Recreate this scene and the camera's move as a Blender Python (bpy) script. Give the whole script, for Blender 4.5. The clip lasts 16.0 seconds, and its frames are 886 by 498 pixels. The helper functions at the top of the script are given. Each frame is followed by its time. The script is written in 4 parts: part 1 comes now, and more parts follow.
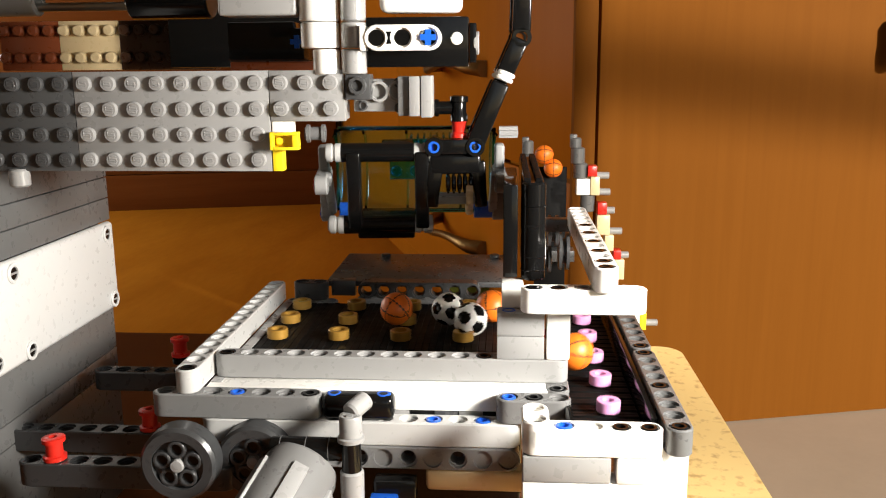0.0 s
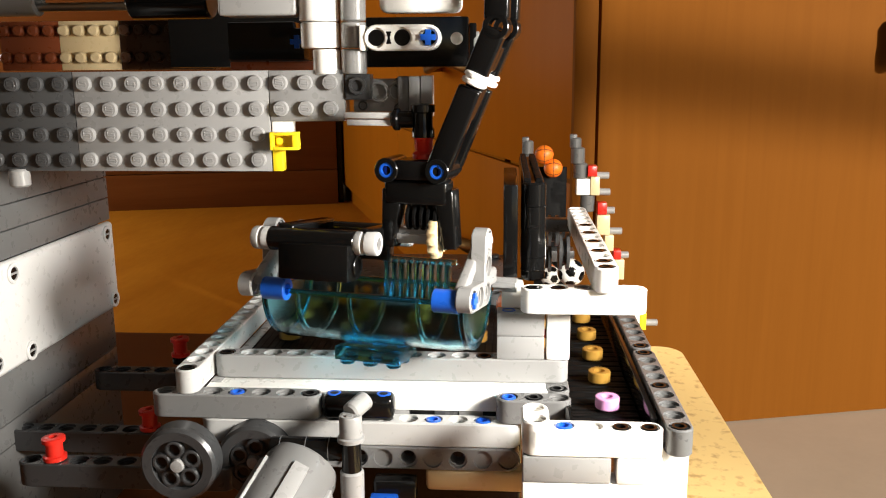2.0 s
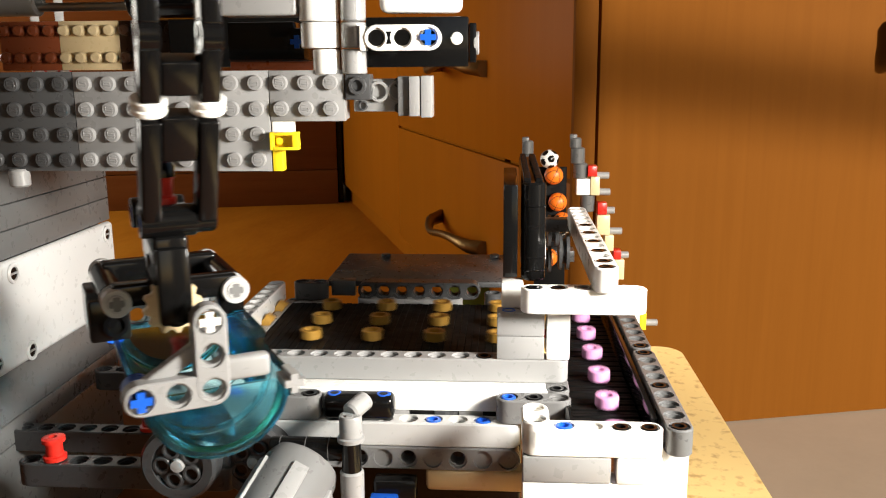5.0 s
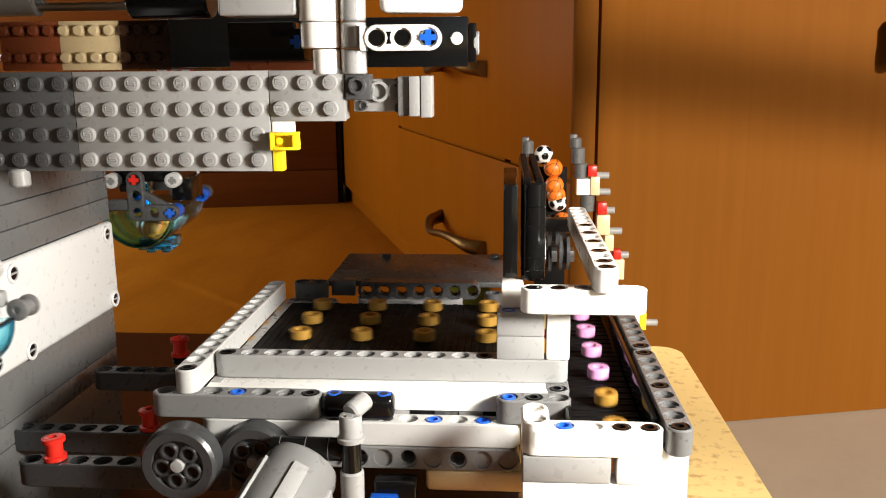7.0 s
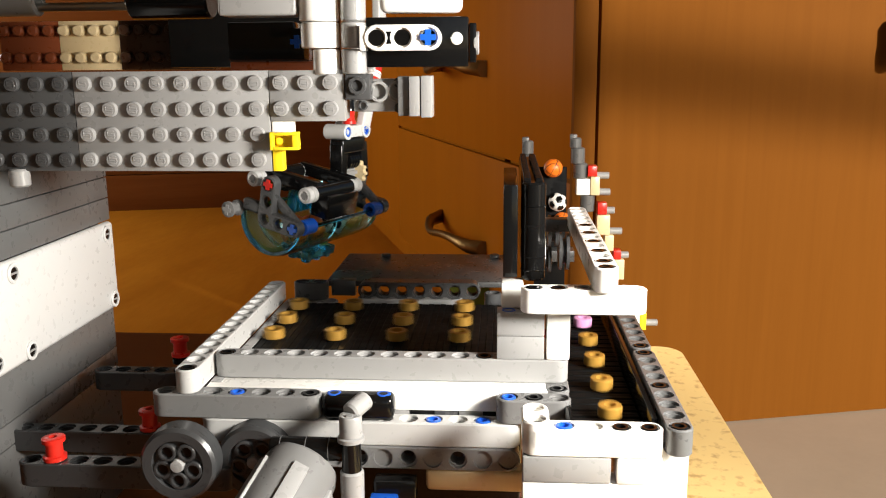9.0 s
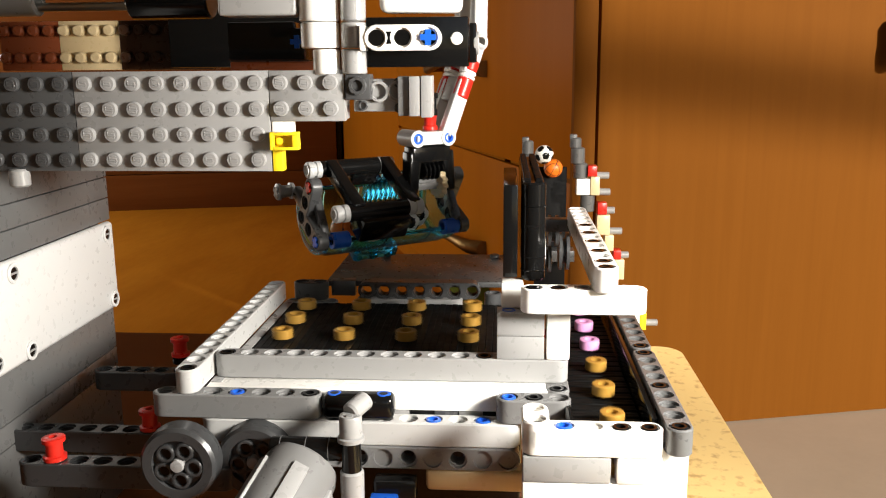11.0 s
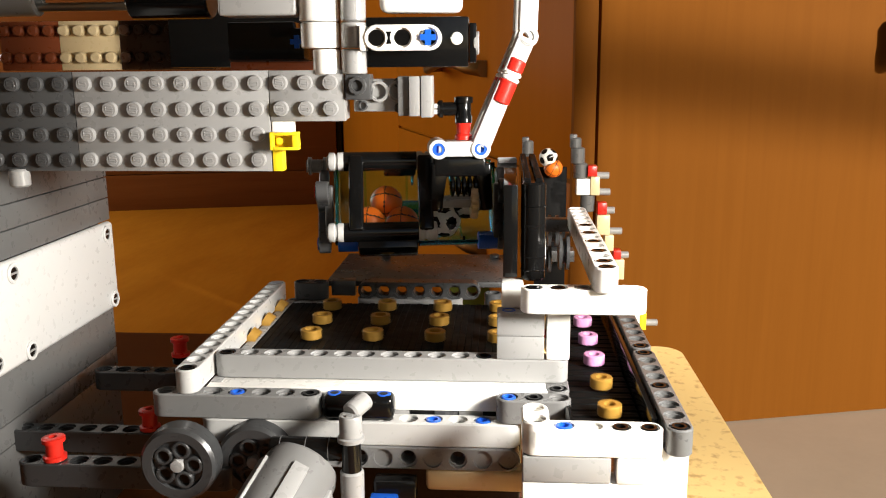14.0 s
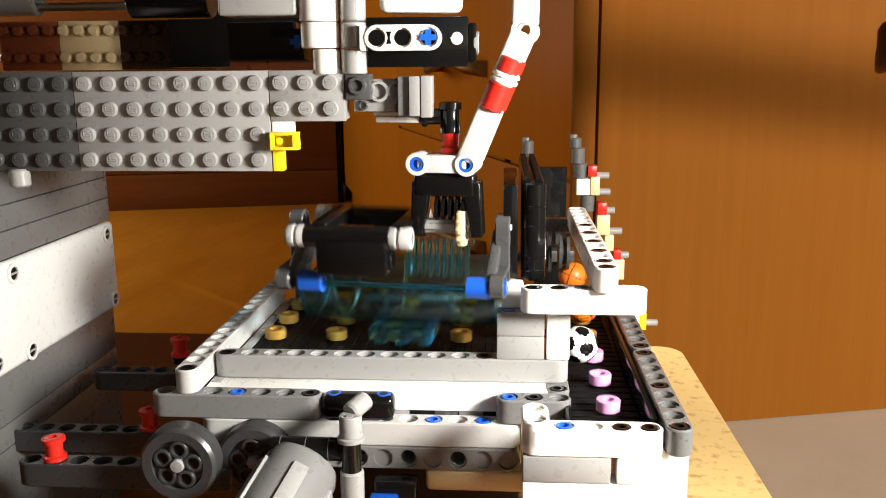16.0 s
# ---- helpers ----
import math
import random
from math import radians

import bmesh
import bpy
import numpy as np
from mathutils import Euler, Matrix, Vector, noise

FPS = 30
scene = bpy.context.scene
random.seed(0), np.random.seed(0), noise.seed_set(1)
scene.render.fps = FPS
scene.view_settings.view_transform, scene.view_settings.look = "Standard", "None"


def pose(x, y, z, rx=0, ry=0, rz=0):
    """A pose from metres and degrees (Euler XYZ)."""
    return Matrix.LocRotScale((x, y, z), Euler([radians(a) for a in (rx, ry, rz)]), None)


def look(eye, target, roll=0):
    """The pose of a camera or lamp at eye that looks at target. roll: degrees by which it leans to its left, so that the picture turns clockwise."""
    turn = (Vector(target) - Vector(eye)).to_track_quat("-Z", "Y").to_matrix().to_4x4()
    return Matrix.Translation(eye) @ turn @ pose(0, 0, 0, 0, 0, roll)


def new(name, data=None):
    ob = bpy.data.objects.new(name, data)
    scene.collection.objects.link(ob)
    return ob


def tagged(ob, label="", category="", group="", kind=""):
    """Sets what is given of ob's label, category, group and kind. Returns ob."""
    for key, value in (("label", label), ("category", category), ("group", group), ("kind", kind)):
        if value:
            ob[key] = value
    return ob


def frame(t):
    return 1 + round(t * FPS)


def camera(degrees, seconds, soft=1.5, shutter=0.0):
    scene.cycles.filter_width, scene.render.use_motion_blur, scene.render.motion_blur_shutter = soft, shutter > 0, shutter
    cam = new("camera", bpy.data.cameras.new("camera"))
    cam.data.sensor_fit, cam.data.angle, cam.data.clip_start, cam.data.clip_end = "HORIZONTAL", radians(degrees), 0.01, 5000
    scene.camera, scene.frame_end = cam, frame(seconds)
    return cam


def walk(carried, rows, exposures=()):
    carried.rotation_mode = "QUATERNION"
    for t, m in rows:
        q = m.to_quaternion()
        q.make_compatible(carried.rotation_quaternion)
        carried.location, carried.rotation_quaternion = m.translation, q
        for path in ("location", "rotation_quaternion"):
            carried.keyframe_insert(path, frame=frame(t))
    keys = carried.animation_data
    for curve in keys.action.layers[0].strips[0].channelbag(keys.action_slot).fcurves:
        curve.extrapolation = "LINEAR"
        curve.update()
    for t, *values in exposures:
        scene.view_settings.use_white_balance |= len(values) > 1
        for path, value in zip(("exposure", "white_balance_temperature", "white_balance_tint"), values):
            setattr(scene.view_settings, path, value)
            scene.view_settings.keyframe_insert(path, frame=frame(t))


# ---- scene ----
U = 0.008  # one brick module in metres


def P(x, y, z):
    return Vector((x * U, y * U, z * U))


# ---- camera ----
cam = camera(54.58, 16.0, soft=1.05, shutter=0.5)
EYE = P(11.751, -34.296, 11.839)
YAW, PITCH, LEAN = 4.096, 11.961, -0.423
AHEAD = Vector((-math.sin(radians(YAW)) * math.cos(radians(PITCH)), math.cos(radians(YAW)) * math.cos(radians(PITCH)), -math.sin(radians(PITCH))))
walk(cam, [(0.0, look(EYE, EYE + AHEAD, LEAN)), (16.0, look(EYE, EYE + AHEAD, LEAN))])

# ---- light ----
SUN_FROM = Vector((0.68, -0.68, 0.345)).normalized()
sun = new("sun", bpy.data.lights.new("sun", "SUN"))
sun.data.energy, sun.data.angle, sun.data.color = 5.0, radians(2.4), (1.0, 0.92, 0.82)
sun.matrix_world = look(SUN_FROM * 3, (0, 0, 0))
world = bpy.data.worlds.new("world")
scene.world = world
world.use_nodes = True
sky = world.node_tree.nodes.new("ShaderNodeTexSky")
sky.sky_type, sky.sun_disc = "NISHITA", False
sky.sun_elevation = math.asin(SUN_FROM.z)
sky.sun_rotation = math.atan2(SUN_FROM.x, SUN_FROM.y)
back = world.node_tree.nodes["Background"]
back.inputs["Strength"].default_value = 0.058
world.node_tree.links.new(sky.outputs["Color"], back.inputs["Color"])
scene.view_settings.exposure = 0.56

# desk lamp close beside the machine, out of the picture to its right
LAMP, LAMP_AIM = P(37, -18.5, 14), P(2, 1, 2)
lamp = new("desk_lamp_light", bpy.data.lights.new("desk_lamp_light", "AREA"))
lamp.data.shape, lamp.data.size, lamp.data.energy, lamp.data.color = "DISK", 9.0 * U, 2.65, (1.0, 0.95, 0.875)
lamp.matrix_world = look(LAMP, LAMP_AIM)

# ---- materials ----
MATS = {}


def mat_base(name, color, rough=0.35, metal=0.0, bump=0.05, scale=400.0, vary=0.06, gloss=0.5):
    m = bpy.data.materials.new(name)
    m.use_nodes = True
    nt = m.node_tree
    b = nt.nodes["Principled BSDF"]
    b.inputs["Roughness"].default_value, b.inputs["Metallic"].default_value = rough, metal
    b.inputs["Specular IOR Level"].default_value = gloss
    tc = nt.nodes.new("ShaderNodeTexCoord")
    n = nt.nodes.new("ShaderNodeTexNoise")
    n.inputs["Scale"].default_value, n.inputs["Detail"].default_value = scale, 4.0
    nt.links.new(tc.outputs["Object"], n.inputs["Vector"])
    big = nt.nodes.new("ShaderNodeTexNoise")
    big.inputs["Scale"].default_value = scale * 0.12
    nt.links.new(tc.outputs["Object"], big.inputs["Vector"])
    info = nt.nodes.new("ShaderNodeObjectInfo")
    add = nt.nodes.new("ShaderNodeMath")
    add.operation = "ADD"
    nt.links.new(big.outputs["Fac"], add.inputs[0])
    nt.links.new(info.outputs["Random"], add.inputs[1])
    ramp = nt.nodes.new("ShaderNodeMapRange")
    ramp.inputs["From Max"].default_value = 2.0
    ramp.inputs["To Min"].default_value, ramp.inputs["To Max"].default_value = 1 - vary, 1 + vary
    nt.links.new(add.outputs[0], ramp.inputs["Value"])
    mul = nt.nodes.new("ShaderNodeMix")
    mul.data_type, mul.blend_type = "RGBA", "MULTIPLY"
    mul.inputs["Factor"].default_value = 1.0
    mul.inputs["A"].default_value = (*color, 1)
    nt.links.new(ramp.outputs["Result"], mul.inputs["B"])
    nt.links.new(mul.outputs["Result"], b.inputs["Base Color"])
    r2 = nt.nodes.new("ShaderNodeMapRange")
    r2.inputs["To Min"].default_value, r2.inputs["To Max"].default_value = rough * 0.75, min(1, rough * 1.35)
    nt.links.new(n.outputs["Fac"], r2.inputs["Value"])
    nt.links.new(r2.outputs["Result"], b.inputs["Roughness"])
    bp = nt.nodes.new("ShaderNodeBump")
    bp.inputs["Strength"].default_value, bp.inputs["Distance"].default_value = bump, 0.0004
    nt.links.new(n.outputs["Fac"], bp.inputs["Height"])
    nt.links.new(bp.outputs["Normal"], b.inputs["Normal"])
    MATS[name] = m
    return m


def plastic(name, color, rough=0.28, gloss=0.45):
    return mat_base(name, color, rough, 0.0, 0.012, 300.0, 0.05, gloss)


LGREY = plastic("light_grey_plastic", (0.255, 0.254, 0.25))
OFFWHITE = plastic("pale_grey_plastic", (0.42, 0.42, 0.41))
CHAR = plastic("charcoal_plastic", (0.034, 0.035, 0.036))
DGREY = plastic("dark_grey_plastic", (0.055, 0.056, 0.057))
STONE = plastic("stone_grey_plastic", (0.10, 0.101, 0.10))
MGREY = plastic("grey_plastic", (0.15, 0.15, 0.148))
PALE = plastic("off_white_plastic", (0.55, 0.55, 0.54))
WHITE = plastic("white_plastic", (0.80, 0.79, 0.75))
BLACK = plastic("black_plastic", (0.004, 0.004, 0.004), 0.14, 0.3)
RED = plastic("red_plastic", (0.55, 0.02, 0.012))
YELLOW = plastic("yellow_plastic", (0.85, 0.62, 0.02))
BLUE = plastic("blue_plastic", (0.01, 0.09, 0.50))
TAN = plastic("tan_plastic", (0.66, 0.52, 0.30))
BROWN = plastic("reddish_brown_plastic", (0.22, 0.055, 0.02))
DBROWN = plastic("dark_brown_plastic", (0.05, 0.022, 0.012))
PINK = plastic("pink_plastic", (0.60, 0.28, 0.50))
GOLD = mat_base("pearl_gold_plastic", (0.40, 0.22, 0.04), 0.32, 0.35, 0.05, 300.0)
ORANGE = plastic("orange_ball_plastic", (0.80, 0.17, 0.012), 0.4)
SEAM = plastic("ball_seam_plastic", (0.05, 0.02, 0.01), 0.5)
RUBBER = mat_base("black_rubber", (0.0035, 0.0035, 0.0035), 0.55, 0.0, 0.1, 300.0, 0.06, 0.12)
GREEN = plastic("green_glaze", (0.10, 0.16, 0.03), 0.15)
BRONZE = mat_base("bronze", (0.20, 0.12, 0.045), 0.38, 1.0, 0.05, 60.0)
STEEL = mat_base("steel", (0.45, 0.43, 0.40), 0.3, 1.0, 0.03, 200.0)


def ball_orange():
    m = ORANGE
    nt = m.node_tree
    b = nt.nodes["Principled BSDF"]
    src = b.inputs["Base Color"].links[0].from_socket
    tc = nt.nodes.new("ShaderNodeTexCoord")
    sep = nt.nodes.new("ShaderNodeSeparateXYZ")
    nt.links.new(tc.outputs["Object"], sep.inputs[0])

    def op(kind, p, q=None):
        n = nt.nodes.new("ShaderNodeMath")
        n.operation = kind
        for k, v in enumerate((p, q)):
            if isinstance(v, (int, float)):
                n.inputs[k].default_value = v
            elif v is not None:
                nt.links.new(v, n.inputs[k])
        return n.outputs[0]

    x, y, z = (op("ABSOLUTE", sep.outputs[k]) for k in range(3))
    ring = op("ABSOLUTE", op("SUBTRACT", op("ADD", z, op("MULTIPLY", op("MULTIPLY", x, x), 60.0)), 0.0042))
    line = op("LESS_THAN", op("MINIMUM", op("MINIMUM", x, y), ring), 0.00017)
    mx = nt.nodes.new("ShaderNodeMix")
    mx.data_type = "RGBA"
    mx.inputs["B"].default_value = (0.10, 0.03, 0.01, 1)
    nt.links.new(line, mx.inputs["Factor"])
    nt.links.new(src, mx.inputs["A"])
    nt.links.new(mx.outputs["Result"], b.inputs["Base Color"])


ball_orange()


def see_through(name, color, rough=0.02, ior=1.2):
    m = bpy.data.materials.new(name)
    m.use_nodes = True
    nt = m.node_tree
    b = nt.nodes["Principled BSDF"]
    b.inputs["Base Color"].default_value = (*color, 1)
    b.inputs["Roughness"].default_value = rough
    b.inputs["Transmission Weight"].default_value = 1.0
    b.inputs["IOR"].default_value = ior
    n = nt.nodes.new("ShaderNodeTexNoise")
    n.inputs["Scale"].default_value = 150.0
    bp = nt.nodes.new("ShaderNodeBump")
    bp.inputs["Strength"].default_value, bp.inputs["Distance"].default_value = 0.05, 0.0004
    nt.links.new(n.outputs["Fac"], bp.inputs["Height"])
    nt.links.new(bp.outputs["Normal"], b.inputs["Normal"])
    return m


CLEARBLUE = see_through("clear_blue_plastic", (0.56, 0.91, 0.99))
EDGEBLUE = see_through("clear_blue_thick_edge", (0.10, 0.62, 0.92), 0.05, 1.45)


def wood(name, c1, c2, rough=0.35, grain=(1.0, 1.0, 0.06), scale=14.0, gloss=0.02):
    m = bpy.data.materials.new(name)
    m.use_nodes = True
    nt = m.node_tree
    b = nt.nodes["Principled BSDF"]
    tc = nt.nodes.new("ShaderNodeTexCoord")
    mp = nt.nodes.new("ShaderNodeMapping")
    mp.inputs["Scale"].default_value = grain
    nt.links.new(tc.outputs["Object"], mp.inputs["Vector"])
    n = nt.nodes.new("ShaderNodeTexNoise")
    n.inputs["Scale"].default_value, n.inputs["Detail"].default_value, n.inputs["Distortion"].default_value = scale, 6.0, 0.6
    nt.links.new(mp.outputs["Vector"], n.inputs["Vector"])
    f = nt.nodes.new("ShaderNodeTexNoise")
    f.inputs["Scale"].default_value, f.inputs["Detail"].default_value = scale * 9, 3.0
    nt.links.new(mp.outputs["Vector"], f.inputs["Vector"])
    mix = nt.nodes.new("ShaderNodeMath")
    mix.operation = "MULTIPLY_ADD"
    mix.inputs[1].default_value = 0.35
    nt.links.new(f.outputs["Fac"], mix.inputs[0])
    nt.links.new(n.outputs["Fac"], mix.inputs[2])
    ramp = nt.nodes.new("ShaderNodeValToRGB")
    ramp.color_ramp.elements[0].position, ramp.color_ramp.elements[1].position = 0.40, 0.92
    ramp.color_ramp.elements[0].color, ramp.color_ramp.elements[1].color = (*c1, 1), (*c2, 1)
    nt.links.new(mix.outputs[0], ramp.inputs["Fac"])
    nt.links.new(ramp.outputs["Color"], b.inputs["Base Color"])
    b.inputs["Roughness"].default_value = rough
    b.inputs["Specular IOR Level"].default_value = gloss
    bp = nt.nodes.new("ShaderNodeBump")
    bp.inputs["Strength"].default_value, bp.inputs["Distance"].default_value = 0.1, 0.001
    nt.links.new(mix.outputs[0], bp.inputs["Height"])
    nt.links.new(bp.outputs["Normal"], b.inputs["Normal"])
    return m


DOORWOOD = wood("beech_veneer", (0.158, 0.055, 0.0070), (0.178, 0.063, 0.0085), 0.6, (1.0, 1.0, 0.035), 42.0)
CABWOOD = wood("dark_beech_veneer", (0.32, 0.10, 0.006), (0.35, 0.112, 0.007))
FLOORWOOD = wood("orange_floor", (0.38, 0.135, 0.010), (0.50, 0.20, 0.018), 0.5, (1.0, 0.25, 1.0), 5.0)
DARKWOOD = wood("brown_wood", (0.13, 0.042, 0.010), (0.17, 0.058, 0.015), 0.4, (0.06, 1.0, 1.0))


def speckled():
    m = mat_base("cork_pattern_laminate", (0.92, 0.66, 0.27), 0.4, 0.0, 0.08, 60.0, 0.12)
    nt = m.node_tree
    b = nt.nodes["Principled BSDF"]
    src = b.inputs["Base Color"].links[0].from_socket
    tc = nt.nodes.new("ShaderNodeTexCoord")
    v = nt.nodes.new("ShaderNodeTexNoise")
    v.inputs["Scale"].default_value, v.inputs["Detail"].default_value = 170.0, 4.0
    nt.links.new(tc.outputs["Object"], v.inputs["Vector"])
    r = nt.nodes.new("ShaderNodeValToRGB")
    r.color_ramp.elements[0].position, r.color_ramp.elements[1].position = 0.55, 0.80
    nt.links.new(v.outputs["Fac"], r.inputs["Fac"])
    mx = nt.nodes.new("ShaderNodeMix")
    mx.data_type = "RGBA"
    mx.inputs["B"].default_value = (0.50, 0.24, 0.06, 1)
    nt.links.new(src, mx.inputs["A"])
    nt.links.new(r.outputs["Color"], mx.inputs["Factor"])
    nt.links.new(mx.outputs["Result"], b.inputs["Base Color"])
    return m


TABLETOP = speckled()
CARPET = mat_base("beige_carpet", (0.36, 0.275, 0.19), 0.95, 0.0, 0.6, 60.0, 0.12)
WALLPAINT = mat_base("cream_wall_paint", (0.42, 0.33, 0.22), 0.8, 0.0, 0.1, 40.0, 0.04)


# ---- mesh makers, all in brick modules ----
def link(name, bm, mat, parent=None, m=None, label="", smooth=True):
    me = bpy.data.meshes.new(name)
    bmesh.ops.recalc_face_normals(bm, faces=bm.faces[:])
    bm.to_mesh(me)
    bm.free()
    return place(name, me, mat, parent, m, label, smooth, True)


def place(name, me, mat, parent=None, m=None, label="", smooth=True, fresh=False):
    if fresh:
        me.transform(Matrix.Scale(U, 4))
        for mm in (mat if isinstance(mat, (list, tuple)) else [mat]):
            me.materials.append(mm)
        if smooth:
            me.shade_smooth()
            me.set_sharp_from_angle(angle=radians(38))
    ob = new(name, me)
    if parent:
        ob.parent = parent
    if m is None:
        m = Matrix()
    base = parent.location if parent and parent.type == "EMPTY" and not parent.parent else Vector()
    ob.matrix_basis = Matrix.Translation(m.translation * U - base) @ m.to_3x3().to_4x4()
    if label:
        tagged(ob, label)
    return ob


def part(name, bm, mat, parent, m=None, label=""):
    return link(name, bm, mat, parent, m, label)


def at(x, y, z, rx=0, ry=0, rz=0):
    return pose(x, y, z, rx, ry, rz)


def thing(name, label, category, x=0, y=0, z=0, group="", kind=""):
    ob = new(name)
    ob.empty_display_size = 0.01
    ob.location = P(x, y, z)
    return tagged(ob, label, category, group, kind)


def bm_box(x0, x1, y0, y1, z0, z1, bev=0.04, seg=2):
    bm = bmesh.new()
    bmesh.ops.create_cube(bm, size=1.0)
    for v in bm.verts:
        v.co = Vector((x0 + (v.co.x + 0.5) * (x1 - x0), y0 + (v.co.y + 0.5) * (y1 - y0), z0 + (v.co.z + 0.5) * (z1 - z0)))
    if bev:
        bmesh.ops.bevel(bm, geom=bm.edges[:], offset=bev, segments=seg, affect="EDGES", profile=0.5)
    return bm


def add_lathe(bm, rings, seg=20, axis="z", off=(0, 0, 0), close=True):
    """rings: (radius, height) along the axis."""
    rows = []
    for r, h in rings:
        row = []
        for k in range(seg):
            a = 2 * math.pi * k / seg
            c, s = r * math.cos(a), r * math.sin(a)
            v = {"z": (c, s, h), "x": (h, c, s), "y": (c, h, s)}[axis]
            row.append(bm.verts.new(Vector(v) + Vector(off)))
        rows.append(row)
    for a, b in zip(rows, rows[1:]):
        for k in range(seg):
            bm.faces.new((a[k], a[(k + 1) % seg], b[(k + 1) % seg], b[k]))
    if close:
        bm.faces.new(rows[0])
        bm.faces.new(rows[-1])
    return bm


def bm_lathe(rings, seg=20, axis="z", off=(0, 0, 0), close=True):
    return add_lathe(bmesh.new(), rings, seg, axis, off, close)


def bm_cyl(r, h0, h1, axis="z", seg=20, bev=0.04, off=(0, 0, 0)):
    return bm_lathe([(r - bev, h0), (r, h0 + bev), (r, h1 - bev), (r - bev, h1)], seg, axis, off)


def bm_tube(r, ri, h0, h1, axis="z", seg=20, off=(0, 0, 0), bev=0.03):
    bm = bmesh.new()
    rings = [(ri, h0), (r - bev, h0), (r, h0 + bev), (r, h1 - bev), (r - bev, h1), (ri, h1), (ri, h0)]
    add_lathe(bm, rings, seg, axis, off, False)
    bmesh.ops.remove_doubles(bm, verts=bm.verts[:], dist=0.0005)
    return bm


def join(bm, other):
    me = bpy.data.meshes.new("tmp")
    other.to_mesh(me)
    other.free()
    bm.from_mesh(me)
    bpy.data.meshes.remove(me)
    return bm


BEAMS = {}


def bm_beam(n, thick=1.0, blind=(), square=False):
    """A studless beam along x with n holes along z, centred in height, first hole at the origin."""
    bm, seg, hw, bv, ht = bmesh.new(), 16, 0.485, 0.05, thick / 2

    def edge(i, a, h):
        c, s = math.cos(a), math.sin(a)
        left, right = i == 0 and c < -1e-6, i == n - 1 and c > 1e-6
        if (left or right) and not square:
            return i + h * c, h * s
        half_x = (h if (left or right) else 0.5)
        if abs(abs(c) - abs(s)) < 1e-6:
            return i + math.copysign(half_x, c), math.copysign(h, s)
        k = min(half_x / abs(c) if abs(c) > 1e-6 else 9, h / abs(s) if abs(s) > 1e-6 else 9)
        return i + c * k, s * k

    for i in range(n):
        loops = []
        hole = i not in blind
        prof = []
        for sgn in (1, -1):
            prof.append([("e", hw - bv, sgn * ht), ("c", 0.385, sgn * ht), ("c", 0.385, sgn * (ht - 0.11)), ("c", 0.305, sgn * (ht - 0.11))])
        rows = [prof[0][3], prof[0][2], prof[0][1], prof[0][0], ("e", hw, ht - bv), ("e", hw, bv - ht), prof[1][0], prof[1][1], prof[1][2], prof[1][3]]
        if hole:
            rows.append(rows[0])
        grid = []
        for kind, r, z in rows:
            row = []
            for k in range(seg):
                a = 2 * math.pi * k / seg
                x, y = edge(i, a, r) if kind == "e" else (i + r * math.cos(a), r * math.sin(a))
                row.append((bm.verts.new((x, y, z)), a))
            grid.append(row)
        for j in range(len(grid) - 1):
            outer = rows[j][0] == "e" and rows[j + 1][0] == "e"
            for k in range(seg):
                k2 = (k + 1) % seg
                if outer:
                    mid = (k + 0.5) * 2 * math.pi / seg
                    c, s = math.cos(mid), math.sin(mid)
                    inner_side = abs(c) > abs(s) and ((c < 0 and i > 0) or (c > 0 and i < n - 1))
                    if inner_side:
                        continue
                bm.faces.new((grid[j][k][0], grid[j][k2][0], grid[j + 1][k2][0], grid[j + 1][k][0]))
        if not hole:
            bm.faces.new([v for v, _ in grid[0]])
            bm.faces.new([v for v, _ in grid[-1]])
    bmesh.ops.remove_doubles(bm, verts=bm.verts[:], dist=0.0005)
    return bm


TURN = {"xz": (0, 0, 0), "yz": (0, 0, 90), "xy": (90, 0, 0), "zy": (90, -90, 0), "yx": (90, 0, 90), "zx": (0, -90, 0)}


def beam(parent, n, x, y, z, way, mat, label="", name="beam", thick=1.0, blind=(), square=False):
    """A beam from its first hole, running and drilled along the two axes of way; z is the centre."""
    key = (n, mat.name, thick, tuple(blind), square)
    m = pose(x, y, z, *TURN[way]) if not isinstance(way, tuple) else pose(x, y, z, *way)
    if key in BEAMS:
        return place(name, BEAMS[key], mat, parent, m, label)
    ob = part(name, bm_beam(n, thick, blind, square), mat, parent, m, label)
    BEAMS[key] = ob.data
    return ob


CACHE = {}


def shared(key, maker, mat):
    """The mesh under that key, made once."""
    if key not in CACHE:
        ob = link("tmp", maker(), mat)
        CACHE[key] = ob.data
        bpy.data.objects.remove(ob)
    return CACHE[key]


def pin(parent, x, y, z, mat, rot=(0, 0, 0)):
    me = shared(("pin", mat.name), lambda: bm_lathe([(0.02, -0.2), (0.17, -0.2), (0.18, 0.0), (0.27, 0.0), (0.30, -0.03), (0.30, -0.4)], 16, "z"), mat)
    return place("pin", me, mat, parent, pose(x, y, z, *rot))


def bm_bush():
    return bm_lathe([(0.16, -0.5), (0.36, -0.5), (0.46, -0.46), (0.46, -0.30), (0.34, -0.26), (0.34, 0.26), (0.46, 0.30), (0.46, 0.46), (0.36, 0.5), (0.16, 0.5), (0.16, 0.1)], 20, "z", (0, 0, 0), False)


